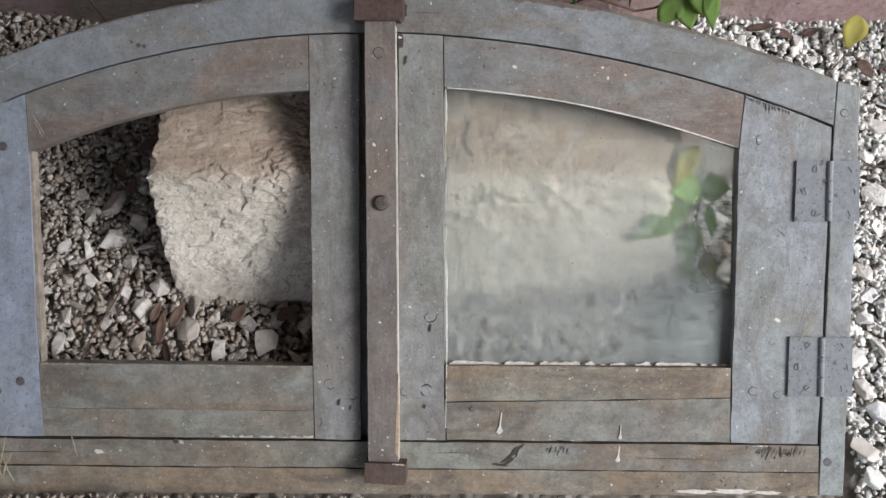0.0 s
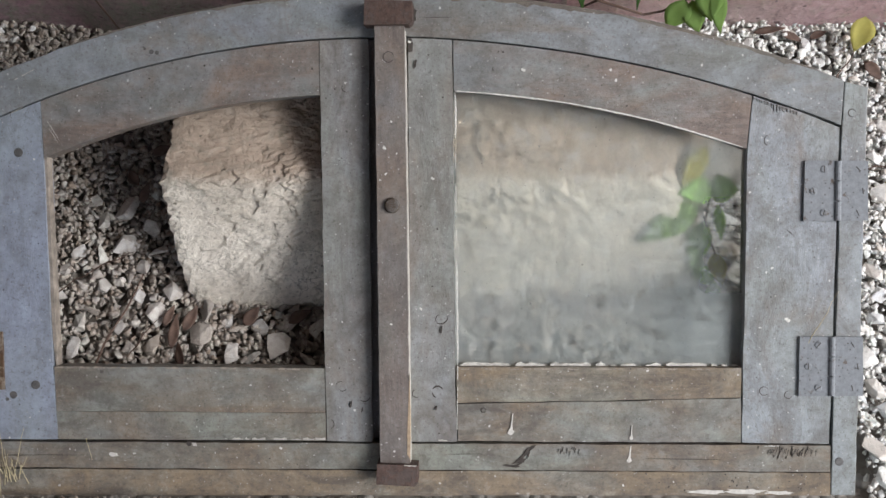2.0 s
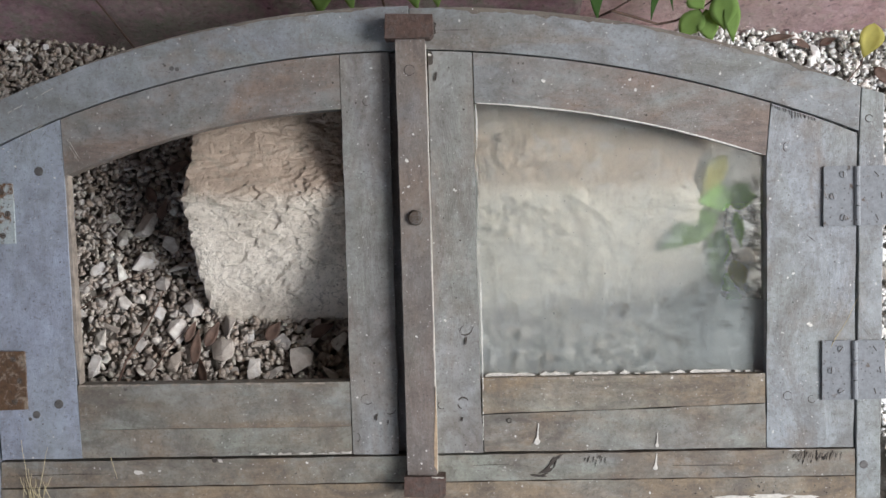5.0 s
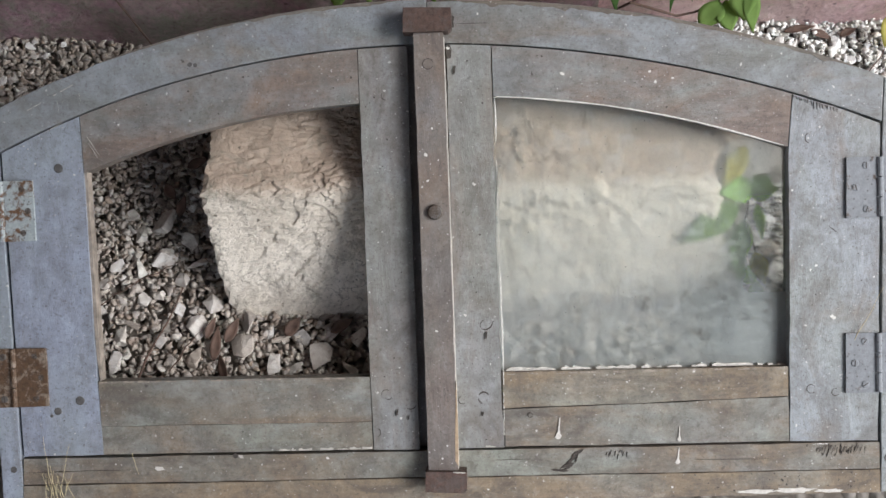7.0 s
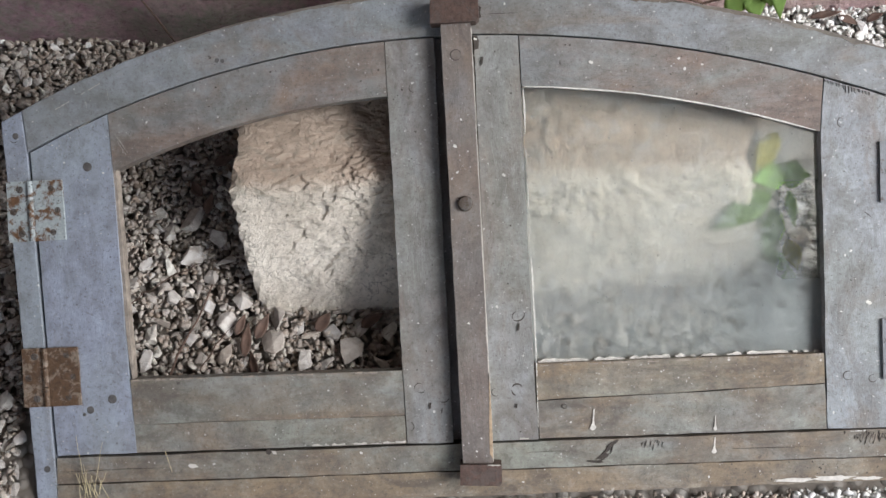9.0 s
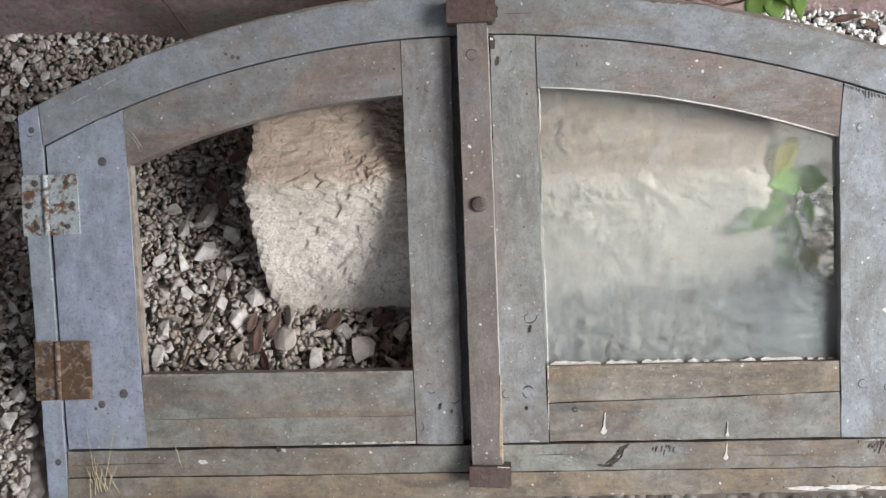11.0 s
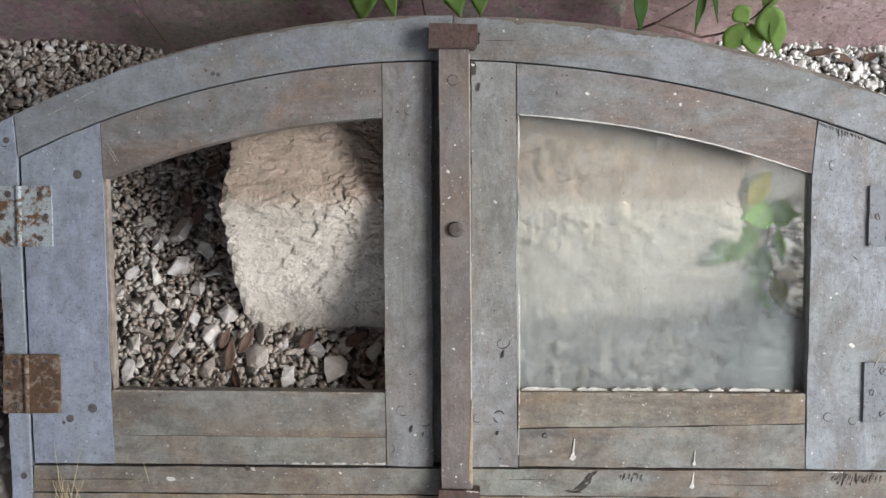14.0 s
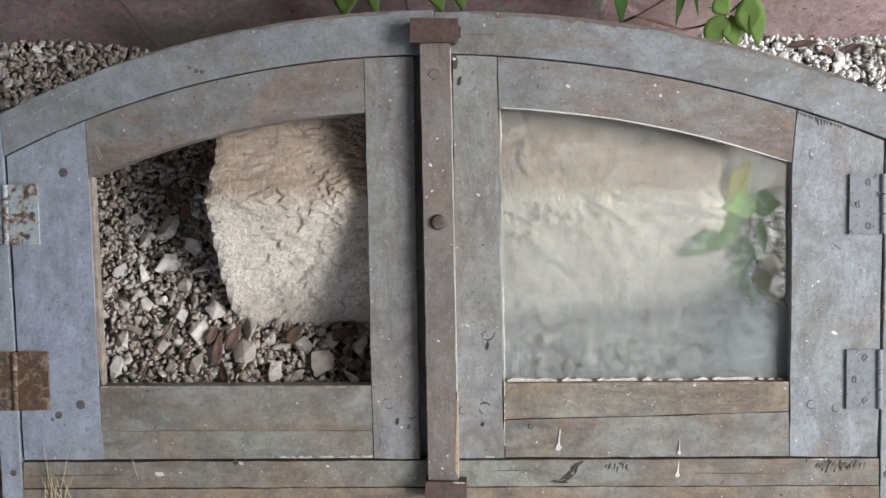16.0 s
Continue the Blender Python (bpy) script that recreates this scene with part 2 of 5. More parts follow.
def stone_material(name, low, high, stain, soiled=0.5):
    m, t, b = nodes_of(name)
    co = mapped(t)
    geo = t.nodes.new("ShaderNodeNewGeometry")
    info = t.nodes.new("ShaderNodeObjectInfo")
    both = add(t, "ShaderNodeMath")
    both.operation = "ADD"
    t.links.new(geo.outputs["Random Per Island"], both.inputs[0])
    t.links.new(info.outputs["Random"], both.inputs[1])
    fr = add(t, "ShaderNodeMath")
    fr.operation = "FRACT"
    t.links.new(both.outputs[0], fr.inputs[0])
    n1 = noise_at(t, co, 95.0, 6.0, 0.7)
    n2 = noise_at(t, co, 420.0, 4.0, 0.7)
    col = mix(t, fr.outputs[0], low, high)
    tint = ramp(t, fr.outputs[0], [(0.0, (1.0, 0.93, 0.85)), (0.17, (1.0, 0.99, 0.97)), (0.5, (0.94, 0.97, 1.0)), (0.78, (1.0, 0.98, 0.94)), (1.0, (0.93, 0.98, 0.95))])
    col = mix(t, 1.0, col, tint, "MULTIPLY")
    col = mix(t, ramp(t, n1, [(0.4, 0.0), (0.68, 0.75)]), col, stain)
    col = mix(t, ramp(t, n2, [(0.3, 0.35), (0.5, 0.0)]), col, tuple(c * 0.6 for c in stain))
    earth = noise_at(t, co, 13.0, 5.0, 0.65, 0.4)
    col = mix(t, ramp(t, earth, [(0.47, 0.0), (0.66, soiled)]), col, (0.25, 0.2, 0.165))
    t.links.new(col, b.inputs["Base Color"])
    b.inputs["Roughness"].default_value = 0.85
    bump(t, b, n1, 0.7, 0.004)
    bump(t, b, n2, 0.5, 0.0012)
    return m


# Paler copy of the limestone gravel, with the sunlight put into its colour.
WHITE_GRAVEL = stone_material("sunlit_white_gravel", (0.7, 0.695, 0.675), (0.92, 0.915, 0.895), (0.56, 0.54, 0.5), 0.0)
CHIPS = stone_material("earth_stained_chips", (0.36, 0.31, 0.265), (0.68, 0.64, 0.585), (0.27, 0.21, 0.17))
GRAVEL = stone_material("pale_limestone_gravel", (0.44, 0.415, 0.385), (0.76, 0.735, 0.695), (0.33, 0.28, 0.24))


def block_material():
    m, t, b = nodes_of("rough_limestone_block")
    co = mapped(t)
    n1 = noise_at(t, co, 9.0, 6.0, 0.6, 0.5)
    n2 = noise_at(t, co, 55.0, 7.0, 0.7, 0.3)
    n3 = noise_at(t, co, 240.0, 5.0, 0.7)
    col = mix(t, ramp(t, n1, [(0.35, 0.0), (0.65, 1.0)]), (0.56, 0.505, 0.425), (0.8, 0.745, 0.65))
    sep = t.nodes.new("ShaderNodeSeparateXYZ")
    t.links.new(co, sep.inputs[0])
    edge = add(t, "ShaderNodeMath")
    edge.operation = "MULTIPLY_ADD"
    t.links.new(n2, edge.inputs[0])
    edge.inputs[1].default_value = 0.02
    t.links.new(sep.outputs[1], edge.inputs[2])
    ochre = add(t, "ShaderNodeMath")
    ochre.operation = "MULTIPLY"
    t.links.new(ramp(t, edge.outputs[0], [(0.374, 0.0), (0.392, 0.95)]), ochre.inputs[0])
    t.links.new(ramp(t, n2, [(0.25, 0.6), (0.6, 1.0)]), ochre.inputs[1])
    col = mix(t, ochre.outputs[0], col, (0.42, 0.318, 0.24))
    col = mix(t, ramp(t, n2, [(0.5, 0.0), (0.72, 0.7)]), col, (0.3, 0.27, 0.22))
    col = mix(t, ramp(t, n3, [(0.32, 0.7), (0.44, 0.0)]), col, (0.17, 0.145, 0.115))
    b.inputs["Roughness"].default_value = 0.92
    vein = add(t, "ShaderNodeTexVoronoi", Scale=19.0)
    vein.feature = "DISTANCE_TO_EDGE"
    warp = t.nodes.new("ShaderNodeMix")
    warp.data_type, warp.blend_type = "RGBA", "LINEAR_LIGHT"
    warp.inputs[0].default_value = 0.03
    wn2 = add(t, "ShaderNodeTexNoise", Scale=34.0, Detail=6.0)
    t.links.new(co, wn2.inputs["Vector"])
    t.links.new(co, warp.inputs[6])
    t.links.new(wn2.outputs["Color"], warp.inputs[7])
    t.links.new(warp.outputs[2], vein.inputs["Vector"])
    line = add(t, "ShaderNodeMath")
    line.operation = "MULTIPLY"
    t.links.new(ramp(t, vein.outputs["Distance"], [(0.0, 0.6), (0.022, 0.0)]), line.inputs[0])
    t.links.new(ramp(t, n1, [(0.45, 0.0), (0.6, 1.0)]), line.inputs[1])
    col = mix(t, line.outputs[0], col, (0.14, 0.12, 0.095))
    col = mix(t, spots(t, co, 95.0, 0.82, 1.6), col, (0.13, 0.115, 0.09))
    lichen = ramp(t, noise_at(t, co, 17.0, 8.0, 0.75, 0.6), [(0.55, 0.0), (0.66, 0.6)])
    col = mix(t, lichen, col, (0.26, 0.25, 0.2))
    t.links.new(col, b.inputs["Base Color"])
    bump(t, b, n3, 0.8, 0.003)
    bump(t, b, n2, 0.8, 0.006)
    return m


BLOCK = block_material()


def plaster(name, base, second, algae, algae_amount):
    m, t, b = nodes_of(name)
    co = mapped(t)
    n1 = noise_at(t, co, 7.0, 7.0, 0.65, 0.5)
    n2 = noise_at(t, co, 34.0, 7.0, 0.7, 0.3)
    n3 = noise_at(t, co, 170.0, 5.0, 0.7)
    col = mix(t, ramp(t, n1, [(0.36, 0.0), (0.66, 1.0)]), base, second)
    col = mix(t, ramp(t, n2, [(0.62 - algae_amount * 0.3, 0.0), (0.8 - algae_amount * 0.2, 0.85)]), col, algae)
    moss = noise_at(t, co, 3.2, 6.0, 0.6, 0.4)
    col = mix(t, ramp(t, moss, [(0.44, 0.0), (0.6, algae_amount)]), col, algae)
    n4 = noise_at(t, co, 85.0, 8.0, 0.78, 0.6)
    col = mix(t, ramp(t, n4, [(0.5, 0.0), (0.64, 0.6)]), col, tuple(min(1.0, c * 1.35) for c in second))
    col = mix(t, ramp(t, n4, [(0.36, 0.7), (0.47, 0.0)]), col, tuple(c * 0.62 for c in base))
    col = mix(t, ramp(t, n3, [(0.3, 0.7), (0.42, 0.0)]), col, tuple(c * 0.35 for c in base))
    col = mix(t, spots(t, co, 70.0, 0.8, 1.5), col, tuple(c * 0.3 for c in base))
    col = mix(t, spots(t, co, 32.0, 0.88, 2.0), col, algae)
    t.links.new(col, b.inputs["Base Color"])
    b.inputs["Roughness"].default_value = 0.9
    bump(t, b, n3, 0.8, 0.004)
    bump(t, b, n4, 0.9, 0.01)
    bump(t, b, n2, 1.0, 0.02)
    return m


PINK = plaster("weathered_pink_plaster", (0.74, 0.46, 0.475), (0.8, 0.6, 0.605), (0.66, 0.58, 0.46), 0.3)
MAROON = plaster("dark_maroon_plaster", (0.41, 0.24, 0.285), (0.5, 0.33, 0.385), (0.33, 0.37, 0.27), 0.72)


def leaf_material(name, color, through_color):
    m, t, b = nodes_of(name)
    co = mapped(t)
    n = noise_at(t, co, 55.0, 5.0)
    col = mix(t, ramp(t, n, [(0.3, 0.0), (0.7, 1.0)]), tuple(c * 0.75 for c in color), tuple(c * 1.2 for c in color))
    t.links.new(col, b.inputs["Base Color"])
    b.inputs["Roughness"].default_value = 0.75
    b.inputs["Specular IOR Level"].default_value = 0.25
    tr = t.nodes.new("ShaderNodeBsdfTranslucent")
    tr.inputs[0].default_value = (*through_color, 1)
    ms = t.nodes.new("ShaderNodeMixShader")
    ms.inputs[0].default_value = 0.5
    t.links.new(b.outputs[0], ms.inputs[1])
    t.links.new(tr.outputs[0], ms.inputs[2])
    t.links.new(ms.outputs[0], t.nodes["Material Output"].inputs[0])
    bump(t, b, n, 0.2, 0.001)
    return m


# Green raised to stand for sunlight that doesn't reach behind the pane.
SEEDLING_LEAF = leaf_material("sunlit_seedling_leaf", (0.38, 0.6, 0.2), (0.58, 0.8, 0.28))
LEAF = leaf_material("fresh_green_leaf", (0.23, 0.36, 0.11), (0.36, 0.52, 0.16))
# Dark copy of the leaf green: shade among the leaves is put into it.
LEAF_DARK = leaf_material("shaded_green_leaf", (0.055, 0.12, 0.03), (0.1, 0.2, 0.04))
LEAF_YELLOW = leaf_material("yellowed_leaf", (0.5, 0.46, 0.14), (0.56, 0.52, 0.15))


def dirty_glass():
    """A dusty pane: a film of dust that scatters what lies behind it, cleaner near the hinge side."""
    m, t, b = nodes_of("dusty_glass")
    co = mapped(t)
    sep = t.nodes.new("ShaderNodeSeparateXYZ")
    t.links.new(co, sep.inputs[0])
    n1 = noise_at(t, co, 14.0, 5.0, 0.6, 0.5)
    n2 = noise_at(t, co, 120.0, 5.0, 0.7)
    wob = add(t, "ShaderNodeMath")
    wob.operation = "MULTIPLY_ADD"
    t.links.new(n1, wob.inputs[0])
    wob.inputs[1].default_value = 0.06
    t.links.new(sep.outputs[0], wob.inputs[2])
    clean = ramp(t, wob.outputs[0], [(0.362, 0.0), (0.402, 1.0)])
    wiped = add(t, "ShaderNodeMath")
    wiped.operation = "MULTIPLY"
    t.links.new(clean, wiped.inputs[0])
    t.links.new(ramp(t, sep.outputs[2], [(0.235, 0.15), (0.265, 1.0), (0.365, 1.0), (0.405, 0.3)]), wiped.inputs[1])
    clean = wiped.outputs[0]
    gl = t.nodes.new("ShaderNodeBsdfRefraction")
    gl.inputs["IOR"].default_value = 1.1
    gl.inputs["Color"].default_value = (0.97, 0.975, 0.955, 1)
    hazed = ramp(t, sep.outputs[2], [(0.2, 0.52), (0.32, 0.9)])
    t.links.new(mix(t, clean, hazed, (0.16, 0.16, 0.16)), gl.inputs["Roughness"])
    b.inputs["Roughness"].default_value = 0.9
    clear = t.nodes.new("ShaderNodeBsdfTransparent")
    clear.inputs[0].default_value = (0.96, 0.975, 0.96, 1)
    seen = t.nodes.new("ShaderNodeMixShader")
    t.links.new(ramp(t, clean, [(0.0, 0.05), (1.0, 0.62)]), seen.inputs[0])
    t.links.new(gl.outputs[0], seen.inputs[1])
    t.links.new(clear.outputs[0], seen.inputs[2])
    ms = t.nodes.new("ShaderNodeMixShader")
    low = add(t, "ShaderNodeMath")
    low.operation = "MULTIPLY_ADD"
    t.links.new(n1, low.inputs[0])
    low.inputs[1].default_value = -0.1
    t.links.new(sep.outputs[2], low.inputs[2])
    settled = ramp(t, low.outputs[0], [(0.13, 0.34), (0.22, 0.34), (0.32, 0.2), (0.43, 0.1)])
    film = mix(t, clean, settled, (0.08, 0.08, 0.08))
    film = mix(t, ramp(t, n2, [(0.55, 0.0), (0.68, 0.3)]), film, (0.4, 0.4, 0.4))
    corner = add(t, "ShaderNodeMath")
    corner.operation = "MULTIPLY"
    t.links.new(ramp(t, wob.outputs[0], [(0.34, 0.0), (0.42, 1.0)]), corner.inputs[0])
    t.links.new(ramp(t, sep.outputs[2], [(0.22, 1.0), (0.28, 0.0)]), corner.inputs[1])
    film = mix(t, corner.outputs[0], film, (0.62, 0.62, 0.62))
    blotch = noise_at(t, co, 46.0, 8.0, 0.78, 0.8)
    film = mix(t, ramp(t, blotch, [(0.5, 0.0), (0.66, 0.5)]), film, (0.66, 0.66, 0.66))
    film = mix(t, ramp(t, blotch, [(0.32, 0.6), (0.47, 0.0)]), film, (0.06, 0.06, 0.06))
    clouds = noise_at(t, co, 17.0, 6.0, 0.7, 0.6)
    film = mix(t, ramp(t, clouds, [(0.5, 0.0), (0.68, 0.3)]), film, (0.6, 0.6, 0.6))
    hairs = noise_at(t, mapped(t, (3.0, 1.0, 0.7)), 34.0, 3.0, 0.55, 3.5)
    film = mix(t, ramp(t, hairs, [(0.485, 0.0), (0.5, 0.35), (0.515, 0.0)]), film, (0.55, 0.55, 0.55))
    film = mix(t, spots(t, co, 190.0, 0.88, 2.2), film, (0.85, 0.85, 0.85))
    film = mix(t, spots(t, co, 90.0, 0.93, 2.2), film, (0.9, 0.9, 0.9))
    dull = mix(t, spots(t, co, 120.0, 0.92, 2.0), ramp(t, n2, [(0.3, (0.205, 0.23, 0.225)), (0.7, (0.29, 0.318, 0.312))]), (0.09, 0.085, 0.075))
    dull = mix(t, ramp(t, clouds, [(0.35, 0.5), (0.5, 0.0)]), dull, (0.24, 0.27, 0.29))
    dull = mix(t, ramp(t, blotch, [(0.54, 0.0), (0.68, 0.5)]), dull, (0.5, 0.52, 0.51))
    dull = mix(t, ramp(t, blotch, [(0.34, 0.8), (0.46, 0.0)]), dull, (0.12, 0.125, 0.12))
    t.links.new(dull, b.inputs["Base Color"])
    t.links.new(film, ms.inputs[0])
    t.links.new(seen.outputs[0], ms.inputs[1])
    t.links.new(b.outputs[0], ms.inputs[2])
    gloss = t.nodes.new("ShaderNodeBsdfGlossy")
    gloss.inputs["Roughness"].default_value = 0.12
    fr = t.nodes.new("ShaderNodeFresnel")
    fr.inputs[0].default_value = 1.4
    ms2 = t.nodes.new("ShaderNodeMixShader")
    t.links.new(fr.outputs[0], ms2.inputs[0])
    t.links.new(ms.outputs[0], ms2.inputs[1])
    t.links.new(gloss.outputs[0], ms2.inputs[2])
    t.links.new(ms2.outputs[0], t.nodes["Material Output"].inputs[0])
    return m


GLASS = dirty_glass()


# ---- builders ----
def part(name, bm, material, parent=None, label=""):
    """Links a bmesh as one mesh object under a thing or a part."""
    me = bpy.data.meshes.new(name)
    bm.to_mesh(me)
    bm.free()
    if material:
        me.materials.append(material)
    ob = new(name, me)
    if parent:
        ob.parent = parent
    if label:
        tagged(ob, label)
    return ob


def thing(name, label, category, m=Matrix(), group="", kind=""):
    ob = new(name)
    ob.empty_display_size = 0.05
    ob.matrix_world = m
    return tagged(ob, label, category, group, kind)


def prism(outline, y0, y1, edge=0.0012, bm=None, wobble=0.0, seed=0):
    """A board with an outline in x and z, from y0 (the face) to y1 (the back), with worn edges."""
    own = bmesh.new()
    rng = random.Random(seed)
    pts = [(x + rng.uniform(-wobble, wobble), z + rng.uniform(-wobble, wobble)) for x, z in outline]
    front = [own.verts.new((x, y0, z)) for x, z in pts]
    back = [own.verts.new((x, y1, z)) for x, z in pts]
    own.faces.new(front)
    own.faces.new(back[::-1])
    n = len(pts)
    for i in range(n):
        own.faces.new((front[i], back[i], back[(i + 1) % n], front[(i + 1) % n]))
    bmesh.ops.recalc_face_normals(own, faces=own.faces)
    if edge:
        rim = [e for e in own.edges if e.verts[0].co.y == e.verts[1].co.y == y0]
        bmesh.ops.bevel(own, geom=rim, offset=edge, segments=2, profile=0.6, affect="EDGES")
    return own


def wavy(p, q, steps, amount, seed):
    """Points along a straight worn edge from p to q, without q."""
    rng = random.Random(seed)
    dx, dz = q[0] - p[0], q[1] - p[1]
    ln = math.hypot(dx, dz)
    nx, nz = -dz / ln, dx / ln
    out = []
    for i in range(steps):
        k = i / steps
        w = rng.uniform(-amount, amount) if i else 0
        out.append((p[0] + dx * k + nx * w, p[1] + dz * k + nz * w))
    return out


def worn_outline(corners, amount=0.0006, seed=0):
    out = []
    for i, p in enumerate(corners):
        q = corners[(i + 1) % len(corners)]
        out += wavy(p, q, max(1, int(math.hypot(q[0] - p[0], q[1] - p[1]) / 0.022)), amount, seed * 31 + i)
    return out


def box_outline(x0, x1, z0, z1):
    return [(x0, z0), (x1, z0), (x1, z1), (x0, z1)]


def arc(cx, cz, r, x0, x1, n=28):
    return [(x, cz + math.sqrt(r * r - (x - cx) ** 2)) for x in (x0 + (x1 - x0) * i / n for i in range(n + 1))]


def disc(x, z, y, r, h, n=14, slot=0.0):
    """A low round head standing out of a face at y towards the viewer."""
    bm = bmesh.new()
    rings = [(r, 0.0), (r, -h * 0.5), (r * 0.8, -h), (0, -h * 1.08)]
    rows = []
    for rr, yy in rings[:-1]:
        rows.append([bm.verts.new((x + rr * math.cos(a), y + yy, z + rr * math.sin(a))) for a in (2 * math.pi * i / n for i in range(n))])
    top = bm.verts.new((x, y - h * 1.08, z))
    for a, b in zip(rows, rows[1:]):
        for i in range(n):
            bm.faces.new((a[i], a[(i + 1) % n], b[(i + 1) % n], b[i]))
    for i in range(n):
        bm.faces.new((rows[-1][i], rows[-1][(i + 1) % n], top))
    bmesh.ops.recalc_face_normals(bm, faces=bm.faces)
    return bm


def tube(points, r0, r1, n=6):
    """A tapered stem through points."""
    bm = bmesh.new()
    rows = []
    pts = [Vector(p) for p in points]
    for i, p in enumerate(pts):
        d = (pts[min(i + 1, len(pts) - 1)] - pts[max(i - 1, 0)]).normalized()
        u = d.orthogonal().normalized()
        v = d.cross(u)
        r = r0 + (r1 - r0) * i / (len(pts) - 1)
        rows.append([bm.verts.new(p + (u * math.cos(a) + v * math.sin(a)) * r) for a in (2 * math.pi * k / n for k in range(n))])
    for a, b in zip(rows, rows[1:]):
        for i in range(n):
            bm.faces.new((a[i], a[(i + 1) % n], b[(i + 1) % n], b[i]))
    bm.faces.new(rows[0])
    bm.faces.new(rows[-1][::-1])
    bmesh.ops.recalc_face_normals(bm, faces=bm.faces)
    return bm


def bent(p, q, sag=0.0, jitter=0.0, n=7, seed=0):
    rng = random.Random(seed)
    p, q = Vector(p), Vector(q)
    out = []
    for i in range(n):
        k = i / (n - 1)
        w = 4 * k * (1 - k)
        out.append(p.lerp(q, k) + Vector((rng.uniform(-1, 1) * jitter, rng.uniform(-1, 1) * jitter, sag * w)) * (1 if 0 < i < n - 1 else 0))
    return out


# ---- ground, walls ----
def ground_height(x, y):
    """Nearly level, falling a little to the right, heaped against the wall on the far left."""
    z = 0.002 - 0.026 * x
    heap = max(0.0, min(1.0, (-0.3 - x) / 0.25)) * max(0.0, min(1.0, (y - 0.45) / 0.2))
    return z + 0.03 * heap + 0.006 * noise.noise(Vector((x * 5, y * 5, 1.7)))


def build_ground():
    bm = bmesh.new()
    xs = [-400, -40, -8, -3] + [-1.5 + 3.0 * i / 60 for i in range(61)] + [3, 8, 40, 400]
    ys = [-400, -40, -8, -3] + [-1.0 + 1.9 * i / 40 for i in range(41)] + [3, 8, 40, 400]
    rows = [[bm.verts.new((x, y, (ground_height(x, y) if abs(x) < 1.6 and -1.1 < y < 1 else ground_height(max(-1.5, min(1.5, x)), 0)) - 0.008)) for x in xs] for y in ys]
    for a, b in zip(rows, rows[1:]):
        for i in range(len(xs) - 1):
            bm.faces.new((a[i], a[i + 1], b[i + 1], b[i]))
    ob = part("ground", bm, SOIL)
    tagged(ob, "dusty soil under pale gravel at the wall's foot", "ground", kind="structure")
    return ob


build_ground()


def wall_piece(name, x0, x1, y0, y1, z1, material, label, seed):
    """A plastered wall with an uneven face, its thickness behind it."""
    bm = bmesh.new()
    nx = 90
    zs = [-0.15 + 0.9 * i / 60 for i in range(61)] + [1.2, z1]
    xs = sorted({x0, x1, *(max(x0, min(x1, -1.2 + 2.4 * i / nx)) for i in range(nx + 1))})
    rows = []
    for z in zs:
        rows.append([bm.verts.new((x, y0 + (0.012 * noise.noise(Vector((x * 6, seed, z * 6))) + 0.005 * noise.noise(Vector((x * 25, seed + 4, z * 25)))) * (1 if x0 < x < x1 else 0.3), z)) for x in xs])
    back = [[bm.verts.new((x, y1, z)) for x in (x0, x1)] for z in (zs[0], zs[-1])]
    for a, b in zip(rows, rows[1:]):
        for i in range(len(xs) - 1):
            bm.faces.new((a[i], a[i + 1], b[i + 1], b[i]))
    bm.faces.new([r[0] for r in rows] + [back[1][0], back[0][0]])
    bm.faces.new([r[-1] for r in rows] + [back[1][1], back[0][1]])
    bm.faces.new(rows[-1] + [back[1][1], back[1][0]])
    bm.faces.new([back[0][0], back[0][1], back[1][1], back[1][0]])
    bmesh.ops.recalc_face_normals(bm, faces=bm.faces)
    for f in bm.faces:
        f.smooth = len(f.verts) == 4
    ob = part(name, bm, material)
    tagged(ob, label, "wall", kind="structure")
    return ob


wall_piece("wall_left", -6.0, 0.222, 0.662, 1.1, 1.9, MAROON, "dark maroon plaster wall with green algae", 2.0)
wall_piece("wall_right", 0.19, 6.0, 0.68, 1.1, 1.9, PINK, "weathered pink plaster wall with chipped spots", 9.0)


def side_blocker():
    """An unseen wall added beside the place, which keeps the sky off that side."""
    bm = bmesh.new()
    bmesh.ops.create_cube(bm, size=1.0, matrix=pose(-1.7, -1.0, 0.5) @ Matrix.Diagonal((0.3, 3.3, 1.2, 1)))
    bmesh.ops.bevel(bm, geom=bm.edges[:], offset=0.01, segments=2, affect="EDGES")
    tagged(part("sky_block_side", bm, MAROON), "unseen maroon wall added to keep the left sky off", "wall", kind="structure")


side_blocker()


def overhead_blocker():
    """An unseen slab added overhead to dim the left, open to the right and beyond."""
    bm = bmesh.new()
    bmesh.ops.create_cube(bm, size=1.0, matrix=pose(-1.48, -0.2, 1.95) @ Matrix.Diagonal((6.04, 2.6, 0.1, 1)))
    bmesh.ops.bevel(bm, geom=bm.edges[:], offset=0.01, segments=2, affect="EDGES")
    tagged(part("overhead_blocker", bm, MAROON), "unseen slab added overhead to hold back sky and sun", "roof", kind="structure")


overhead_blocker()


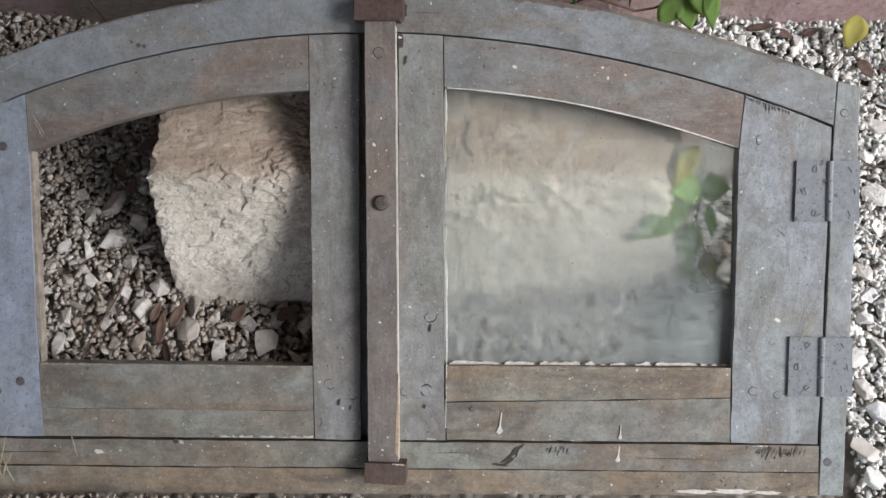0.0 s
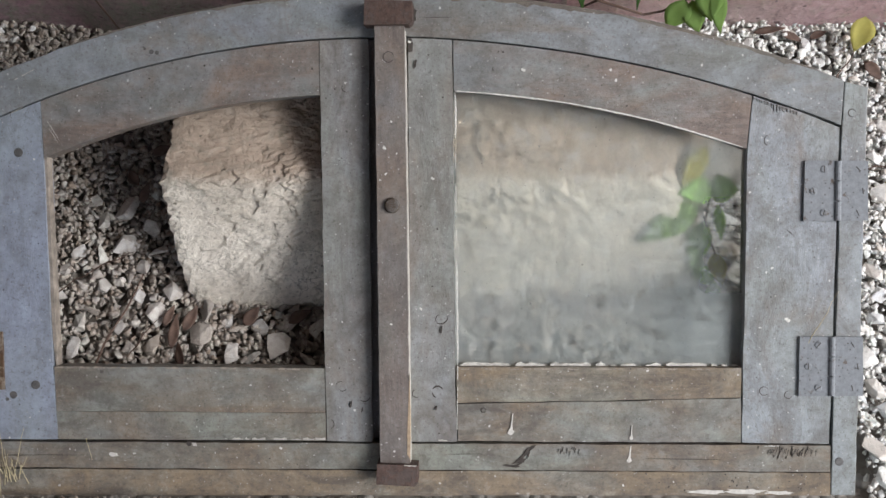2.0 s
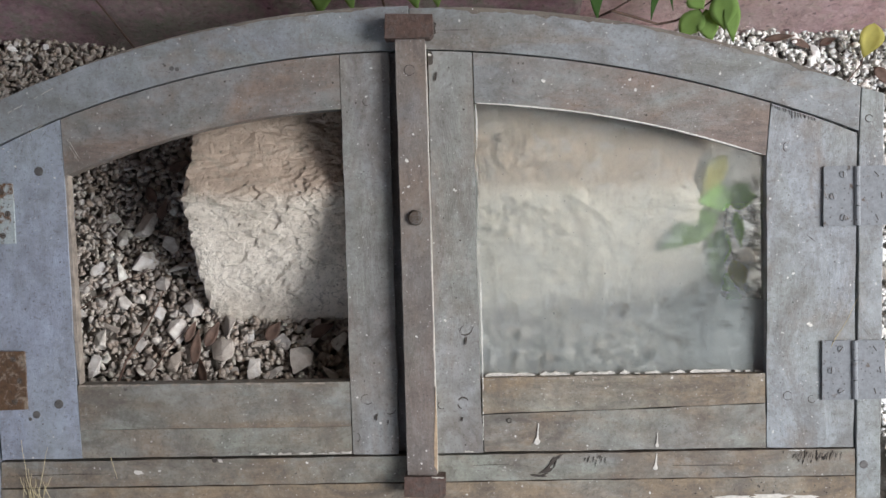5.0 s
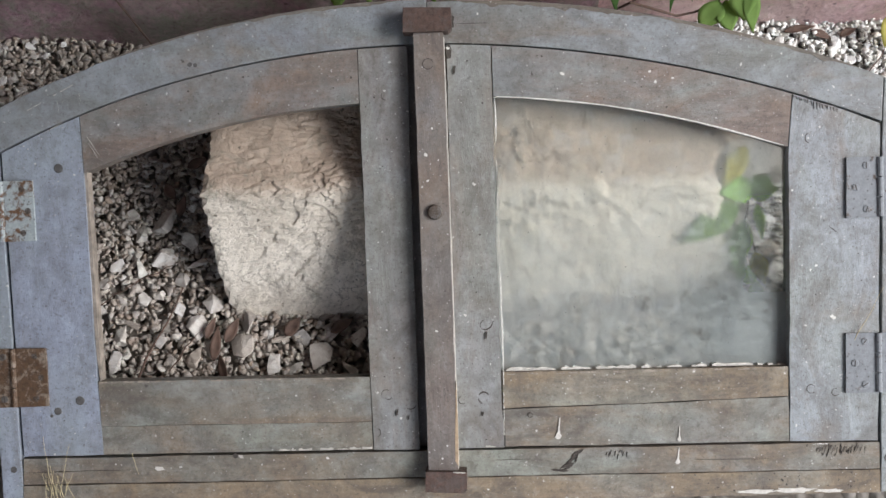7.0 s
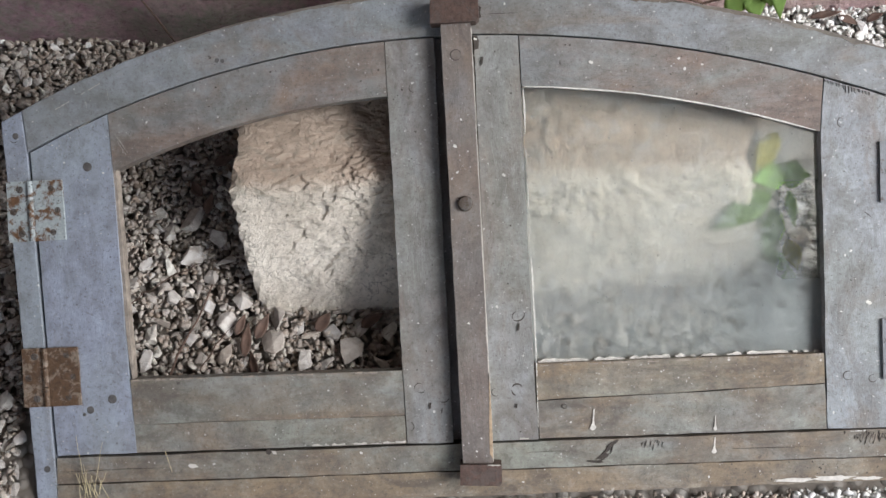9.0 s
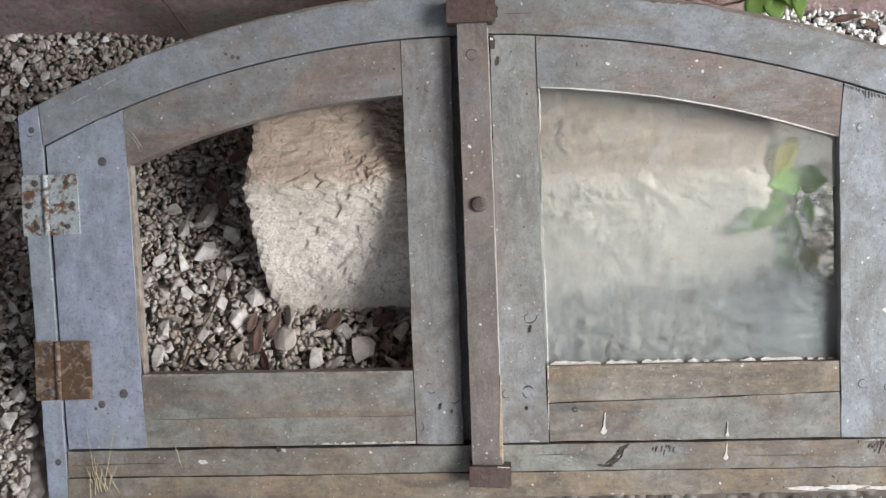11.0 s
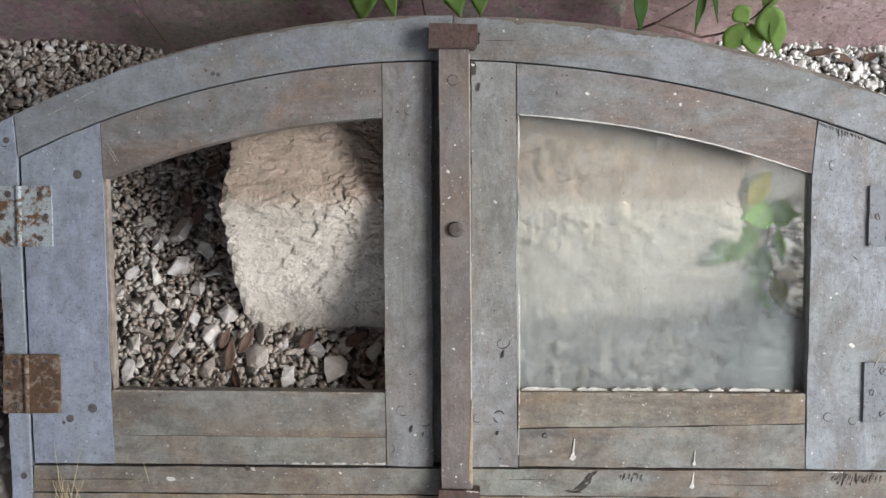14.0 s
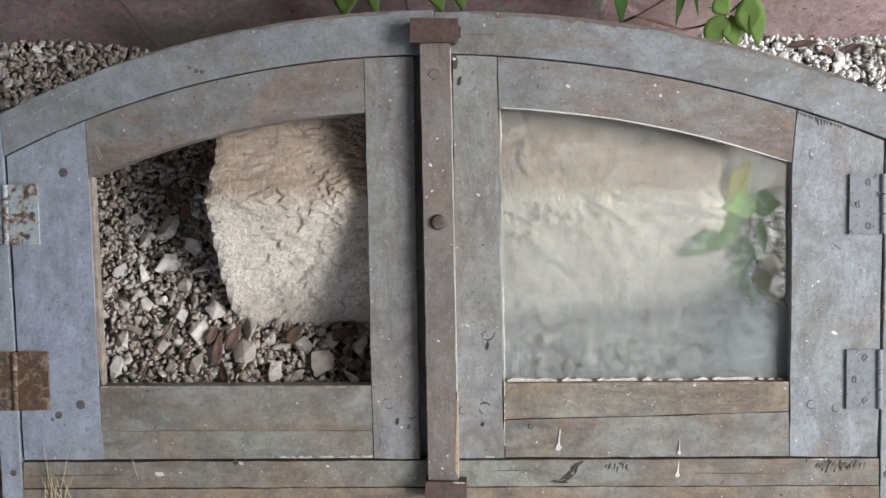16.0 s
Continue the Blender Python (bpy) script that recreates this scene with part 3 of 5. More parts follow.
# ---- the stone block ----
def build_block():
    """A rough-hewn limestone block with a level top and a sloping front."""
    bm = bmesh.new()
    bmesh.ops.create_icosphere(bm, subdivisions=7, radius=1.0)
    c = Vector((0.02, 0.45, 0.06))
    faces = []
    for point, normal in (
        ((-0.1, 0.4, 0.142), (0.0, -0.04, 1.0)),
        ((-0.1, 0.318, 0.083), (0.0, -0.72, 0.69)),
        ((-0.2865, 0.367, 0.14), (-0.98, 0.12, -0.19)),
        ((0.352, 0.4, 0.1), (0.9, -0.1, 0.35)),
        ((0.0, 0.592, 0.1), (0.06, 1.0, 0.25)),
        ((0.0, 0.4, -0.03), (0.0, 0.0, -1.0)),
        ((-0.2, 0.252, 0.02), (0.05, -1.0, 0.05)),
        ((-0.2600, 0.256, 0.02), (-0.80, -0.60, 0.05)),
        ((0.33, 0.5, 0.142), (0.5, 0.35, 0.7)),
    ):
        n = Vector(normal).normalized()
        faces.append((n, n.dot(Vector(point) - c)))
    for v in bm.verts:
        d = v.co.normalized()
        inv = sum(max(0.0, n.dot(d) / h) ** 90 for n, h in faces) ** (1 / 90)
        p = c + d / inv
        q = p * 1.0
        folds = noise.noise(Vector((q.x * 14 - q.y * 11, q.y * 30 + q.x * 16, q.z * 12)))
        a = folds * (0.0075 if q.y > 0.36 else 0.004) + noise.fractal(q * 11, 0.8, 2.1, 4) * 0.005 + noise.fractal(q * 55, 0.35, 2.1, 5) * 0.003
        strata = Vector((q.x * 9, (q.y + 0.42 * q.x) * 48 + noise.noise(q * 14) * 1.6, q.z * 16 + 3.0))
        a -= max(0.0, 0.32 - abs(noise.noise(strata))) * (0.014 if q.z > 0.13 else 0.004)
        for scale, amount in ((19.0, 0.009), (47.0, 0.0075), (115.0, 0.0062)):
            w = Vector((q.x, q.y * 0.95 + q.x * 0.35, q.z)) * scale + noise.noise_vector(q * scale * 0.8) * 0.25
            cell = noise.voronoi(w)[1][0]
            turn = noise.noise_vector(cell * 7.31 + Vector((0.37, 0.11, 0.73)))
            a += (w - cell).dot(turn) * amount
        pit = max(0.0, noise.noise(q * 110) - 0.3) * 0.011
        hollow = (q - Vector((-0.236, 0.270, 0.045))).length
        a -= 0.012 * max(0.0, 1 - hollow / 0.013)
        side = 0.45 if p.x < -0.255 else 1.0
        p = p + d * (0.0035 + side * a - pit)
        # stay under the sashes that rest on it
        rest = 0.0135 if p.x < -0.088 else 0.0285 if p.x < 0.074 else 0.0215
        p.z = min(p.z, (0.3987 * p.y - rest) / 0.9171)
        v.co = p
    ob = part("stone_block", bm, BLOCK)
    tagged(ob, "rough pale limestone block lying on the gravel under the window", "stone")


build_block()


# ---- the arched window ----
OUT_L, OUT_R = (-0.0218, -0.5885, 1.2061), (-0.0091, -0.7775, 1.3932)
GAP_L, GAP_R = (-0.0319, -0.5926, 1.1578), (-0.0418, -0.9415, 1.508)
ARCH_L = (-0.0526, -0.4846, 0.9834)
ARCH_R = (0.0038, -0.6958, 1.1992)
FACE, BACK = 0.0, 0.038
C_FACE, C_BACK = 0.0012, 0.027

window = thing("arched_window", "old arched double casement window of worn blue-grey wood leaning on a stone block", "window", LEAN)


def gap_z(x, off=0.0):
    cx, cz, r = GAP_L if x < 0 else GAP_R
    return cz + math.sqrt((r + off) ** 2 - (x - cx) ** 2)


def build_frame():
    # upright sides
    left = [(-0.5415, 0.0175), (-0.5175, 0.0175), (-0.5165, 0.05), (-0.5275, 0.4555), (-0.5315, 0.504), (-0.557, 0.492)]
    part("frame_side", prism(worn_outline(left, seed=1), FACE, BACK), PALE_Z, window, "pale painted side of the frame, tinted with skylight blue")
    right = [(0.519, 0.0175), (0.5475, 0.0175), (0.556, 0.5), (0.5295, 0.507), (0.5265, 0.4555)]
    part("frame_side", prism(worn_outline(right, seed=2), FACE, BACK), PAINT_Z, window)
    # the arch, sawn from one curved board a side
    for x0, x1, mat, sd, out, gap in ((-0.5305, -0.0035, PALE_X, 3, OUT_L, GAP_L), (-0.0025, 0.5285, PAINT_X, 4, OUT_R, GAP_R)):
        top = arc(*out, x0, x1)
        low = arc(gap[0], gap[1], gap[2] + 0.0004, x0 + (0.004 if x0 < -0.1 else 0), x1 - (0.003 if x1 > 0.1 else 0))
        rng = random.Random(sd)
        top = [(x, z + rng.uniform(-0.0009, 0.0009)) for x, z in top]
        part("arch_board", prism(low + top[::-1], FACE, BACK, 0.0011), mat, window, "curved top board with a worn brown rim")
    # two bottom boards
    a = worn_outline([(-0.5160, 0.0475), (0.5180, 0.0455), (0.5180, 0.0772), (-0.5145, 0.0795)], seed=5)
    part("bottom_board", prism(a, FACE + 0.0005, BACK), WORN_X, window)
    b = worn_outline([(-0.5160, 0.0135), (0.5180, 0.0170), (0.5180, 0.0447), (-0.5160, 0.0462)], seed=6)
    part("bottom_board", prism(b, FACE - 0.0005, BACK), BARE_X, window, "bare brown lower board with faded paint")


build_frame()


def build_casements():
    # left casement, its pane gone
    out = [(-0.5135, 0.0825), (-0.4155, 0.0825), (-0.4195, 0.172), (-0.4245, 0.4285), (-0.4268, gap_z(-0.4268, -0.0014)), (-0.47, gap_z(-0.47, -0.0014)), (-0.5235, 0.4535)]
    part("outer_stile", prism(worn_outline(out, seed=11), C_FACE, C_BACK), PALE_Z, window, "pale painted outer stile of the open casement, tinted with skylight blue")
    inn = [(-0.0835, 0.0815), (-0.0285, 0.0805), (-0.0285, gap_z(-0.0285, -0.0014)), (-0.0865, gap_z(-0.0865, -0.0014)), (-0.085, 0.17)]
    part("inner_stile", prism(worn_outline(inn, seed=12), C_FACE, C_BACK), WORN_Z, window)
    lip = [(-0.0290, 0.0815), (-0.0160, 0.0815), (-0.0160, 0.5640), (-0.0290, 0.5640)]
    part("rebate", prism(worn_outline(lip, seed=19), 0.013, C_BACK - 0.001), BAR_Z, window, "recessed rebate along the meeting stile")
    lining = [(-0.4164, 0.1726), (-0.4148, 0.1726), (-0.4168, 0.25), (-0.4206, 0.40), (-0.4212, 0.4290), (-0.4244, 0.4280), (-0.4218, 0.30), (-0.4192, 0.20)]
    part("rebate", prism(worn_outline(lining, 0.0004, seed=20), 0.0045, 0.019, 0.0006), RAW_EDGE, window, "bare flaking wood inside the empty sash")
    low = arc(*ARCH_L, -0.4235, -0.0872)
    top = arc(GAP_L[0], GAP_L[1], GAP_L[2] - 0.0014, -0.4258, -0.0876)
    part("arched_rail", prism(low + top[::-1], C_FACE + 0.0006, C_BACK), RAIL_X, window, "brownish worn arched rail")
    rail = [(-0.4150, 0.0825), (-0.0848, 0.0815), (-0.0858, 0.1697), (-0.4182, 0.1722)]
    up = [(-0.4165, 0.1172), (-0.26, 0.1164), (-0.0852, 0.1155), (-0.0858, 0.1697), (-0.4182, 0.1722)]
    dn = [(-0.4150, 0.0825), (-0.0848, 0.0815), (-0.0852, 0.1149), (-0.26, 0.1159), (-0.4165, 0.1167)]
    part("bottom_rail", prism(worn_outline(up, 0.0004, 13), C_FACE + 0.0008, C_BACK), WORN_X, window)
    part("bottom_rail", prism(worn_outline(dn, 0.0003, 14), C_FACE + 0.0008, C_BACK), WORN_X, window)
    # right casement, glazed
    out = [(0.4140, 0.0805), (0.5165, 0.0790), (0.5240, 0.4535), (0.47, gap_z(0.47, -0.0014)), (0.4240, gap_z(0.4240, -0.0014)), (0.4180, 0.43)]
    part("outer_stile", prism(worn_outline(out, seed=15), C_FACE, C_BACK), PAINT_Z, window)
    inn = [(0.0185, 0.0805), (0.0740, 0.0805), (0.0722, 0.17), (0.0712, gap_z(0.0712, -0.0014)), (0.0185, gap_z(0.0185, -0.0014))]
    part("inner_stile", prism(worn_outline(inn, seed=16), C_FACE, C_BACK), WORN_Z, window)
    low = arc(*ARCH_R, 0.0728, 0.4170)
    top = arc(GAP_R[0], GAP_R[1], GAP_R[2] - 0.0014, 0.0724, 0.4226)
    part("arched_rail", prism(low + top[::-1], C_FACE + 0.0006, C_BACK), RAIL_X, window, "brownish worn arched rail")
    up = [(0.0745, 0.1275), (0.25, 0.1305), (0.4128, 0.1345), (0.4130, 0.1700), (0.0732, 0.1712)]
    dn = [(0.0752, 0.0812), (0.4128, 0.0802), (0.4126, 0.1335), (0.25, 0.1296), (0.0745, 0.1262)]
    part("bottom_rail", prism(worn_outline(up, 0.0006, 17), C_FACE + 0.0008, C_BACK), BARE_X, window)
    part("bottom_rail", prism(worn_outline(dn, 0.0006, 18), C_FACE + 0.0006, C_BACK), WORN_X, window)
    # the dusty pane
    low = [(0.0680, 0.1640), (0.4200, 0.1640)]
    top = arc(ARCH_R[0], ARCH_R[1], ARCH_R[2] + 0.006, 0.0680, 0.4200)
    pane = part("pane", prism(low + top[::-1], 0.0155, 0.0185, 0), GLASS, window, "dusty cloudy window pane")
    pane.visible_shadow = False


build_casements()


def putty_run(points, width, y, seed, keep=0.85, step=0.011):
    """Old putty left along an edge, broken into short lengths."""
    rng = random.Random(seed)
    pts = [Vector((x, 0, z)) for x, z in points]
    run, length = [], 0.0
    for p, q in zip(pts, pts[1:]):
        n = max(1, int((q - p).length / step))
        for i in range(n):
            a, b = p.lerp(q, i / n), p.lerp(q, (i + 1) / n)
            run.append((a, b))
    group = []
    groups = []
    for seg in run:
        if rng.random() < keep:
            group.append(seg)
        elif group:
            groups.append(group)
            group = []
    if group:
        groups.append(group)
    for g in groups:
        path = [g[0][0]] + [b for _, b in g]
        inner, outer = [], []
        d = (path[-1] - path[0]).normalized()
        nrm = Vector((-d.z, 0, d.x))
        for i, p in enumerate(path):
            w = width * rng.uniform(0.5, 1.25) * (0.5 if i in (0, len(path) - 1) else 1.0)
            inner.append((p.x + nrm.x * w, p.z + nrm.z * w))
            outer.append((p.x, p.z))
        part("putty", prism(outer + inner[::-1], y, y + 0.006, 0.0004), PUTTY, window, "cracked white putty")


putty_run([(0.0785, 0.1712), (0.4100, 0.1708)], 0.0036, 0.011, 3, 0.86, 0.006)
putty_run([(0.0738, 0.50), (0.0740, 0.30), (0.0748, 0.1720)], 0.0017, 0.0005, 5, 0.88, 0.018)
putty_run(arc(*ARCH_R, 0.0760, 0.4120, 10)[::-1], 0.0016, 0.0002, 6, 0.95, 0.02)


def flaked_edge(points, width, y, seed, keep, mat, label, step=0.006):
    """Thin flakes and bare slivers left along a board's worn edge."""
    rng = random.Random(seed)
    pts = [Vector((x, 0, z)) for x, z in points]
    for p, q in zip(pts, pts[1:]):
        d = (q - p).normalized()
        nrm = Vector((-d.z, 0, d.x))
        run = 0.0
        while run < (q - p).length - step:
            ln = step * rng.uniform(0.7, 3.2)
            if rng.random() < keep:
                n = 5
                a = [p + d * min((q - p).length, run + ln * i / n) for i in range(n + 1)]
                o = [(v.x, v.z) for v in a] + [(v.x + nrm.x * w, v.z + nrm.z * w) for v, w in ((v, width * rng.uniform(0.25, 1.2)) for v in a[::-1])]
                part("flake", prism(o, y - 0.0003, y + 0.002, 0), mat, window, label)
            run += ln + step * rng.uniform(0.1, 0.9)


flaked_edge([(-0.4165, 0.1702), (-0.0870, 0.1678)], 0.0022, C_FACE + 0.0008, 41, 0.8, RAW_EDGE, "bare brown upper edge")
flaked_edge([(-0.2000, 0.0822), (-0.0860, 0.0822)], 0.0026, C_FACE + 0.0008, 42, 0.75, PALE_EDGE, "pale flaking edge")
flaked_edge([(0.0300, 0.0812), (0.0735, 0.0812)], 0.0022, C_FACE, 43, 0.5, PALE_EDGE, "pale flaking edge")
flaked_edge([(0.0790, 0.1683), (0.4100, 0.1672)], 0.0020, C_FACE + 0.0008, 44, 0.55, RAW_EDGE, "bare brown upper edge")
flaked_edge([(0.4400, 0.0762), (0.5050, 0.0758)], 0.0012, FACE + 0.0005, 45, 0.6, PUTTY, "white lime along the joint", 0.003)
flaked_edge([(0.0748, 0.1720), (0.0735, 0.0850)], 0.0012, C_FACE, 46, 0.6, PUTTY, "white lime along the joint", 0.004)
flaked_edge([(-0.5150, 0.4900), (-0.4300, 0.5330)], 0.0008, FACE, 47, 0.4, PALE_EDGE, "pale flaking edge")
flaked_edge([(0.0265, 0.0585), (0.0010, 0.0602)], 0.0016, -0.0266, 48, 0.75, PALE_EDGE, "pale crust on the cap's edge", 0.007)


def build_bar():
    bar = prism(worn_outline([(-0.0170, 0.0540), (0.0180, 0.0540), (0.0158, 0.5800), (-0.0190, 0.5800)], 0.0005, 21), -0.018, 0.0008, 0.0022)
    ob = part("meeting_bar", bar, BAR_Z, window, "brown-grey batten covering the meeting stiles")
    # Worn right arris; its pale strip also stands for the light on it.
    edge = [(0.0176, 0.0600), (0.0190, 0.0600), (0.0186, 0.20), (0.0178, 0.40), (0.0168, 0.57), (0.0156, 0.57)]
    part("lit_worn_edge", prism(worn_outline(edge, 0.0003, 22), -0.0150, 0.0010, 0.0004), PALE_EDGE, ob, "worn edge, paler for the light it catches")
    chip = [(0.0150, 0.070), (0.0184, 0.064), (0.0192, 0.11), (0.0186, 0.165), (0.0165, 0.12)]
    part("broken_edge", prism(worn_outline(chip, 0.0004, 24), -0.0184, -0.010, 0.0003), RAW_WOOD, ob, "split raw wood")
    part("bolt_head", disc(0.0000, 0.366, -0.018, 0.0092, 0.0055, 18), SCREW_IRON, ob, "round iron bolt head")
    for z0, z1, x0, x1, tilt in ((0.5755, 0.6040, -0.0305, 0.0260, 0.0), (0.0335, 0.0600, -0.0215, 0.0280, 0.0025)):
        o = [(x0, z0 + tilt), (x1 - 0.004, z0), (x1, z0 + 0.004), (x1, z1 - 0.002), (x0 + 0.001, z1)]
        part("end_cap", prism(worn_outline(o, 0.0004, 23), -0.0265, 0.0006, 0.003), CAP_IRON, window, "dark brown metal end cap")


build_bar()


def hinge(x0, x1, pin, z0, z1, mat, label, skew):
    """A butt hinge: two leaves, a rolled pin and six screws."""
    a = part("hinge", prism(worn_outline([(x0 + skew, z0), (pin - 0.003, z0), (pin - 0.004, z1), (x0, z1)], 0.0004, int(z0 * 900)), -0.0022, 0.0010, 0.0008), mat, window, label)
    part("leaf", prism(worn_outline([(pin + 0.0005, z0), (x1, z0 + 0.0006), (x1 + skew, z1 - 0.0006), (pin, z1)], 0.0004, int(z1 * 900)), -0.0030, 0.0006, 0.0008), mat, a)
    for k in range(3):
        lo, hi = z0 + (z1 - z0) * k / 3 + 0.0006, z0 + (z1 - z0) * (k + 1) / 3 - 0.0006
        part("pin", tube([(pin - 0.0015, -0.0016, lo), (pin - 0.0015, -0.0016, hi)], 0.0040, 0.0040, 12), mat, a)
    for cx0, cx1, inner in ((x0, pin - 0.004, 1), (pin + 0.001, x1, -1)):
        w = cx1 - cx0
        for fz, fx in ((0.14, 0.62), (0.5, 0.28 if inner > 0 else 0.8), (0.86, 0.62)):
            sx, sz = cx0 + w * fx, z0 + (z1 - z0) * fz
            part("screw", disc(sx, sz, -0.0024, 0.0044, 0.0007, 12), HINGE_GREY if mat is HINGE_GREY else SCREW_IRON, a)
            slot = (sx * 977.0 + sz * 613.0) % 3.1
            dx, dz = math.cos(slot), math.sin(slot)
            bar = [(sx - 0.0036 * dx - 0.0005 * dz, sz - 0.0036 * dz + 0.0005 * dx), (sx + 0.0036 * dx - 0.0005 * dz, sz + 0.0036 * dz + 0.0005 * dx), (sx + 0.0036 * dx + 0.0005 * dz, sz + 0.0036 * dz - 0.0005 * dx), (sx - 0.0036 * dx + 0.0005 * dz, sz - 0.0036 * dz - 0.0005 * dx)]
            part("screw_slot", prism(bar, -0.0034, -0.0026, 0), DARK_HOLE, a)


hinge(0.4835, 0.5570, 0.5235, 0.3440, 0.4150, HINGE_GREY, "grey painted iron butt hinge", -0.001)
hinge(0.4800, 0.5540, 0.5190, 0.1370, 0.2080, HINGE_GREY, "grey painted iron butt hinge", -0.001)
hinge(-0.5545, -0.4850, -0.5240, 0.3460, 0.4195, HINGE_PALE, "pale painted iron hinge spotted with rust", -0.001)
hinge(-0.5490, -0.4785, -0.5190, 0.1440, 0.2160, HINGE_RUST, "rusted brown iron hinge", -0.001)


def ring_mark(x, z, r, a0, a1, w, face):
    """A broken ring in the paint round a sunken screw."""
    n = 12
    ang = [a0 + (a1 - a0) * i / n for i in range(n + 1)]
    thin = [w * (0.45 + 0.55 * math.sin(math.pi * i / n)) for i in range(n + 1)]
    o = [(x + r * math.cos(a), z + r * math.sin(a)) for a in ang] + [(x + (r - q) * math.cos(a), z + (r - q) * math.sin(a)) for a, q in zip(ang[::-1], thin[::-1])]
    return prism(o, face - 0.00025, face + 0.002, 0)


def build_wear():
    # nail and screw heads in the boards
    for x, z, r in ((-0.4545, 0.4329, 0.0066), (-0.4412, 0.1497, 0.0066), (-0.4692, 0.1373, 0.0056), (-0.5401, 0.4742, 0.0046), (-0.5271, 0.0667, 0.0048), (-0.4770, 0.1320, 0.0026), (0.5282, 0.0581, 0.0060), (-0.2885, 0.5515, 0.0034), (-0.2820, 0.5505, 0.0030)):
        face = FACE if abs(x) > 0.52 or z > gap_z(x) else C_FACE
        part("nail_head", disc(x, z, face, r * 0.85, 0.0006, 12), PAINTED_NAIL, window)
    # painted-over screws, showing as broken rings
    for x, z, r, a0, a1, w in ((0.4391, 0.1425, 0.0056, 0.4, 5.6, 0.0011), (0.4677, 0.1379, 0.0048, 1.2, 5.9, 0.0010), (0.4431, 0.4393, 0.0066, 1.9, 4.4, 0.0011), (0.5375, 0.4705, 0.0048, 0.2, 5.2, 0.0013), (0.0248, 0.1392, 0.0050, 1.6, 5.4, 0.0011),
                               (-0.0665, 0.1482, 0.0060, 0.9, 3.2, 0.0009), (-0.0640, 0.1462, 0.0046, 3.6, 6.0, 0.0010), (-0.0377, 0.1360, 0.0070, 3.9, 6.1, 0.0011), (-0.0802, 0.1020, 0.0058, 5.0, 7.6, 0.0009), (0.0553, 0.2319, 0.0090, 4.1, 6.4, 0.0017), (0.0545, 0.2290, 0.0060, 1.8, 3.6, 0.0012),
                               (0.0509, 0.1426, 0.0066, 0.3, 2.8, 0.0022), (0.0500, 0.1400, 0.0060, 3.0, 4.6, 0.0016), (-0.0560, 0.5060, 0.0050, 2.2, 5.0, 0.0009), (0.1060, 0.1190, 0.0032, 0.0, 5.8, 0.0010), (-0.5420, 0.4720, 0.0060, 3.6, 5.4, 0.0009)):
        face = FACE if abs(x) > 0.52 or z > gap_z(x) else C_FACE
        part("screw_ring", ring_mark(x, z, r, a0, a1, w, face), DARK_HOLE, window)
    part("screw_ring", ring_mark(-0.0030, 0.5392, 0.0066, 0.3, 5.9, 0.0011, -0.018), DARK_HOLE, window)
    # dark splinter strokes at the joint of the right-hand stile
    rng = random.Random(71)
    for i in range(26):
        x, z = 0.447 + 0.0022 * i + rng.uniform(-0.001, 0.001), 0.0750 - rng.uniform(0.0, 0.004)
        ln, lean = rng.uniform(0.004, 0.012), rng.uniform(-0.5, 0.05)
        part("splinter", prism([(x, z), (x + rng.uniform(0.0006, 0.0012), z + 0.0004), (x + lean * ln, z - ln)], 0.0002, 0.003, 0), DARK_HOLE, window)
    # pinholes of worm and old tacks
    rng = random.Random(61)
    for i in range(70):
        if i < 26:
            x, z = rng.uniform(0.31, 0.50), rng.uniform(0.022, 0.043)
        elif i < 40:
            x, z = rng.choice((rng.uniform(0.024, 0.068), rng.uniform(-0.08, -0.034))), rng.uniform(0.09, 0.53)
        elif i < 56:
            x = rng.uniform(-0.36, 0.38)
            z = gap_z(x, rng.uniform(-0.06, -0.008))
        else:
            x, z = rng.choice((rng.uniform(0.425, 0.515), rng.uniform(-0.51, -0.43))), rng.uniform(0.09, 0.42)
        r = rng.uniform(0.0006, 0.0013)
        face = -0.0005 if z < 0.045 else C_FACE
        part("pinhole", prism([(x + r * math.cos(k * 1.05) * rng.uniform(0.7, 1.2), z + r * math.sin(k * 1.05) * rng.uniform(0.7, 1.2)) for k in range(6)], face - 0.00025, face + 0.002, 0), DARK_HOLE, window)
    part("knot_hole", disc(-0.2528, 0.0777, 0.0004, 0.0034, 0.0003, 10), DARK_HOLE, window, "small dark hole")
    part("flake", prism([(-0.2490, 0.0790), (-0.2440, 0.0785), (-0.2430, 0.0745), (-0.2475, 0.0750)], 0.0, 0.002, 0), PALE_EDGE, window, "pale chipped paint")
    # paint and lime flakes
    for x, z, r, y in ((-0.0092, 0.4339, 0.0020, -0.018), (0.0460, 0.3984, 0.0020, C_FACE), (0.1541, 0.5254, 0.0020, C_FACE), (-0.0030, 0.2260, 0.0014, -0.018), (0.0310, 0.2420, 0.0016, C_FACE), (0.4650, 0.2280, 0.0028, C_FACE), (0.0200, 0.5600, 0.0018, C_FACE)):
        for k in range(2):
            o = [(x + r * k * 0.8 + r * math.cos(a) * rng.uniform(0.5, 1.1), z - r * k * 0.5 + r * math.sin(a) * rng.uniform(0.5, 1.2)) for a in (0.0, 0.9, 1.8, 2.7, 3.6, 4.5, 5.4)]
            part("flake", prism(o, y - 0.0004 - 0.0001 * k, y + 0.001, 0), PUTTY, window, "pale lime fleck")
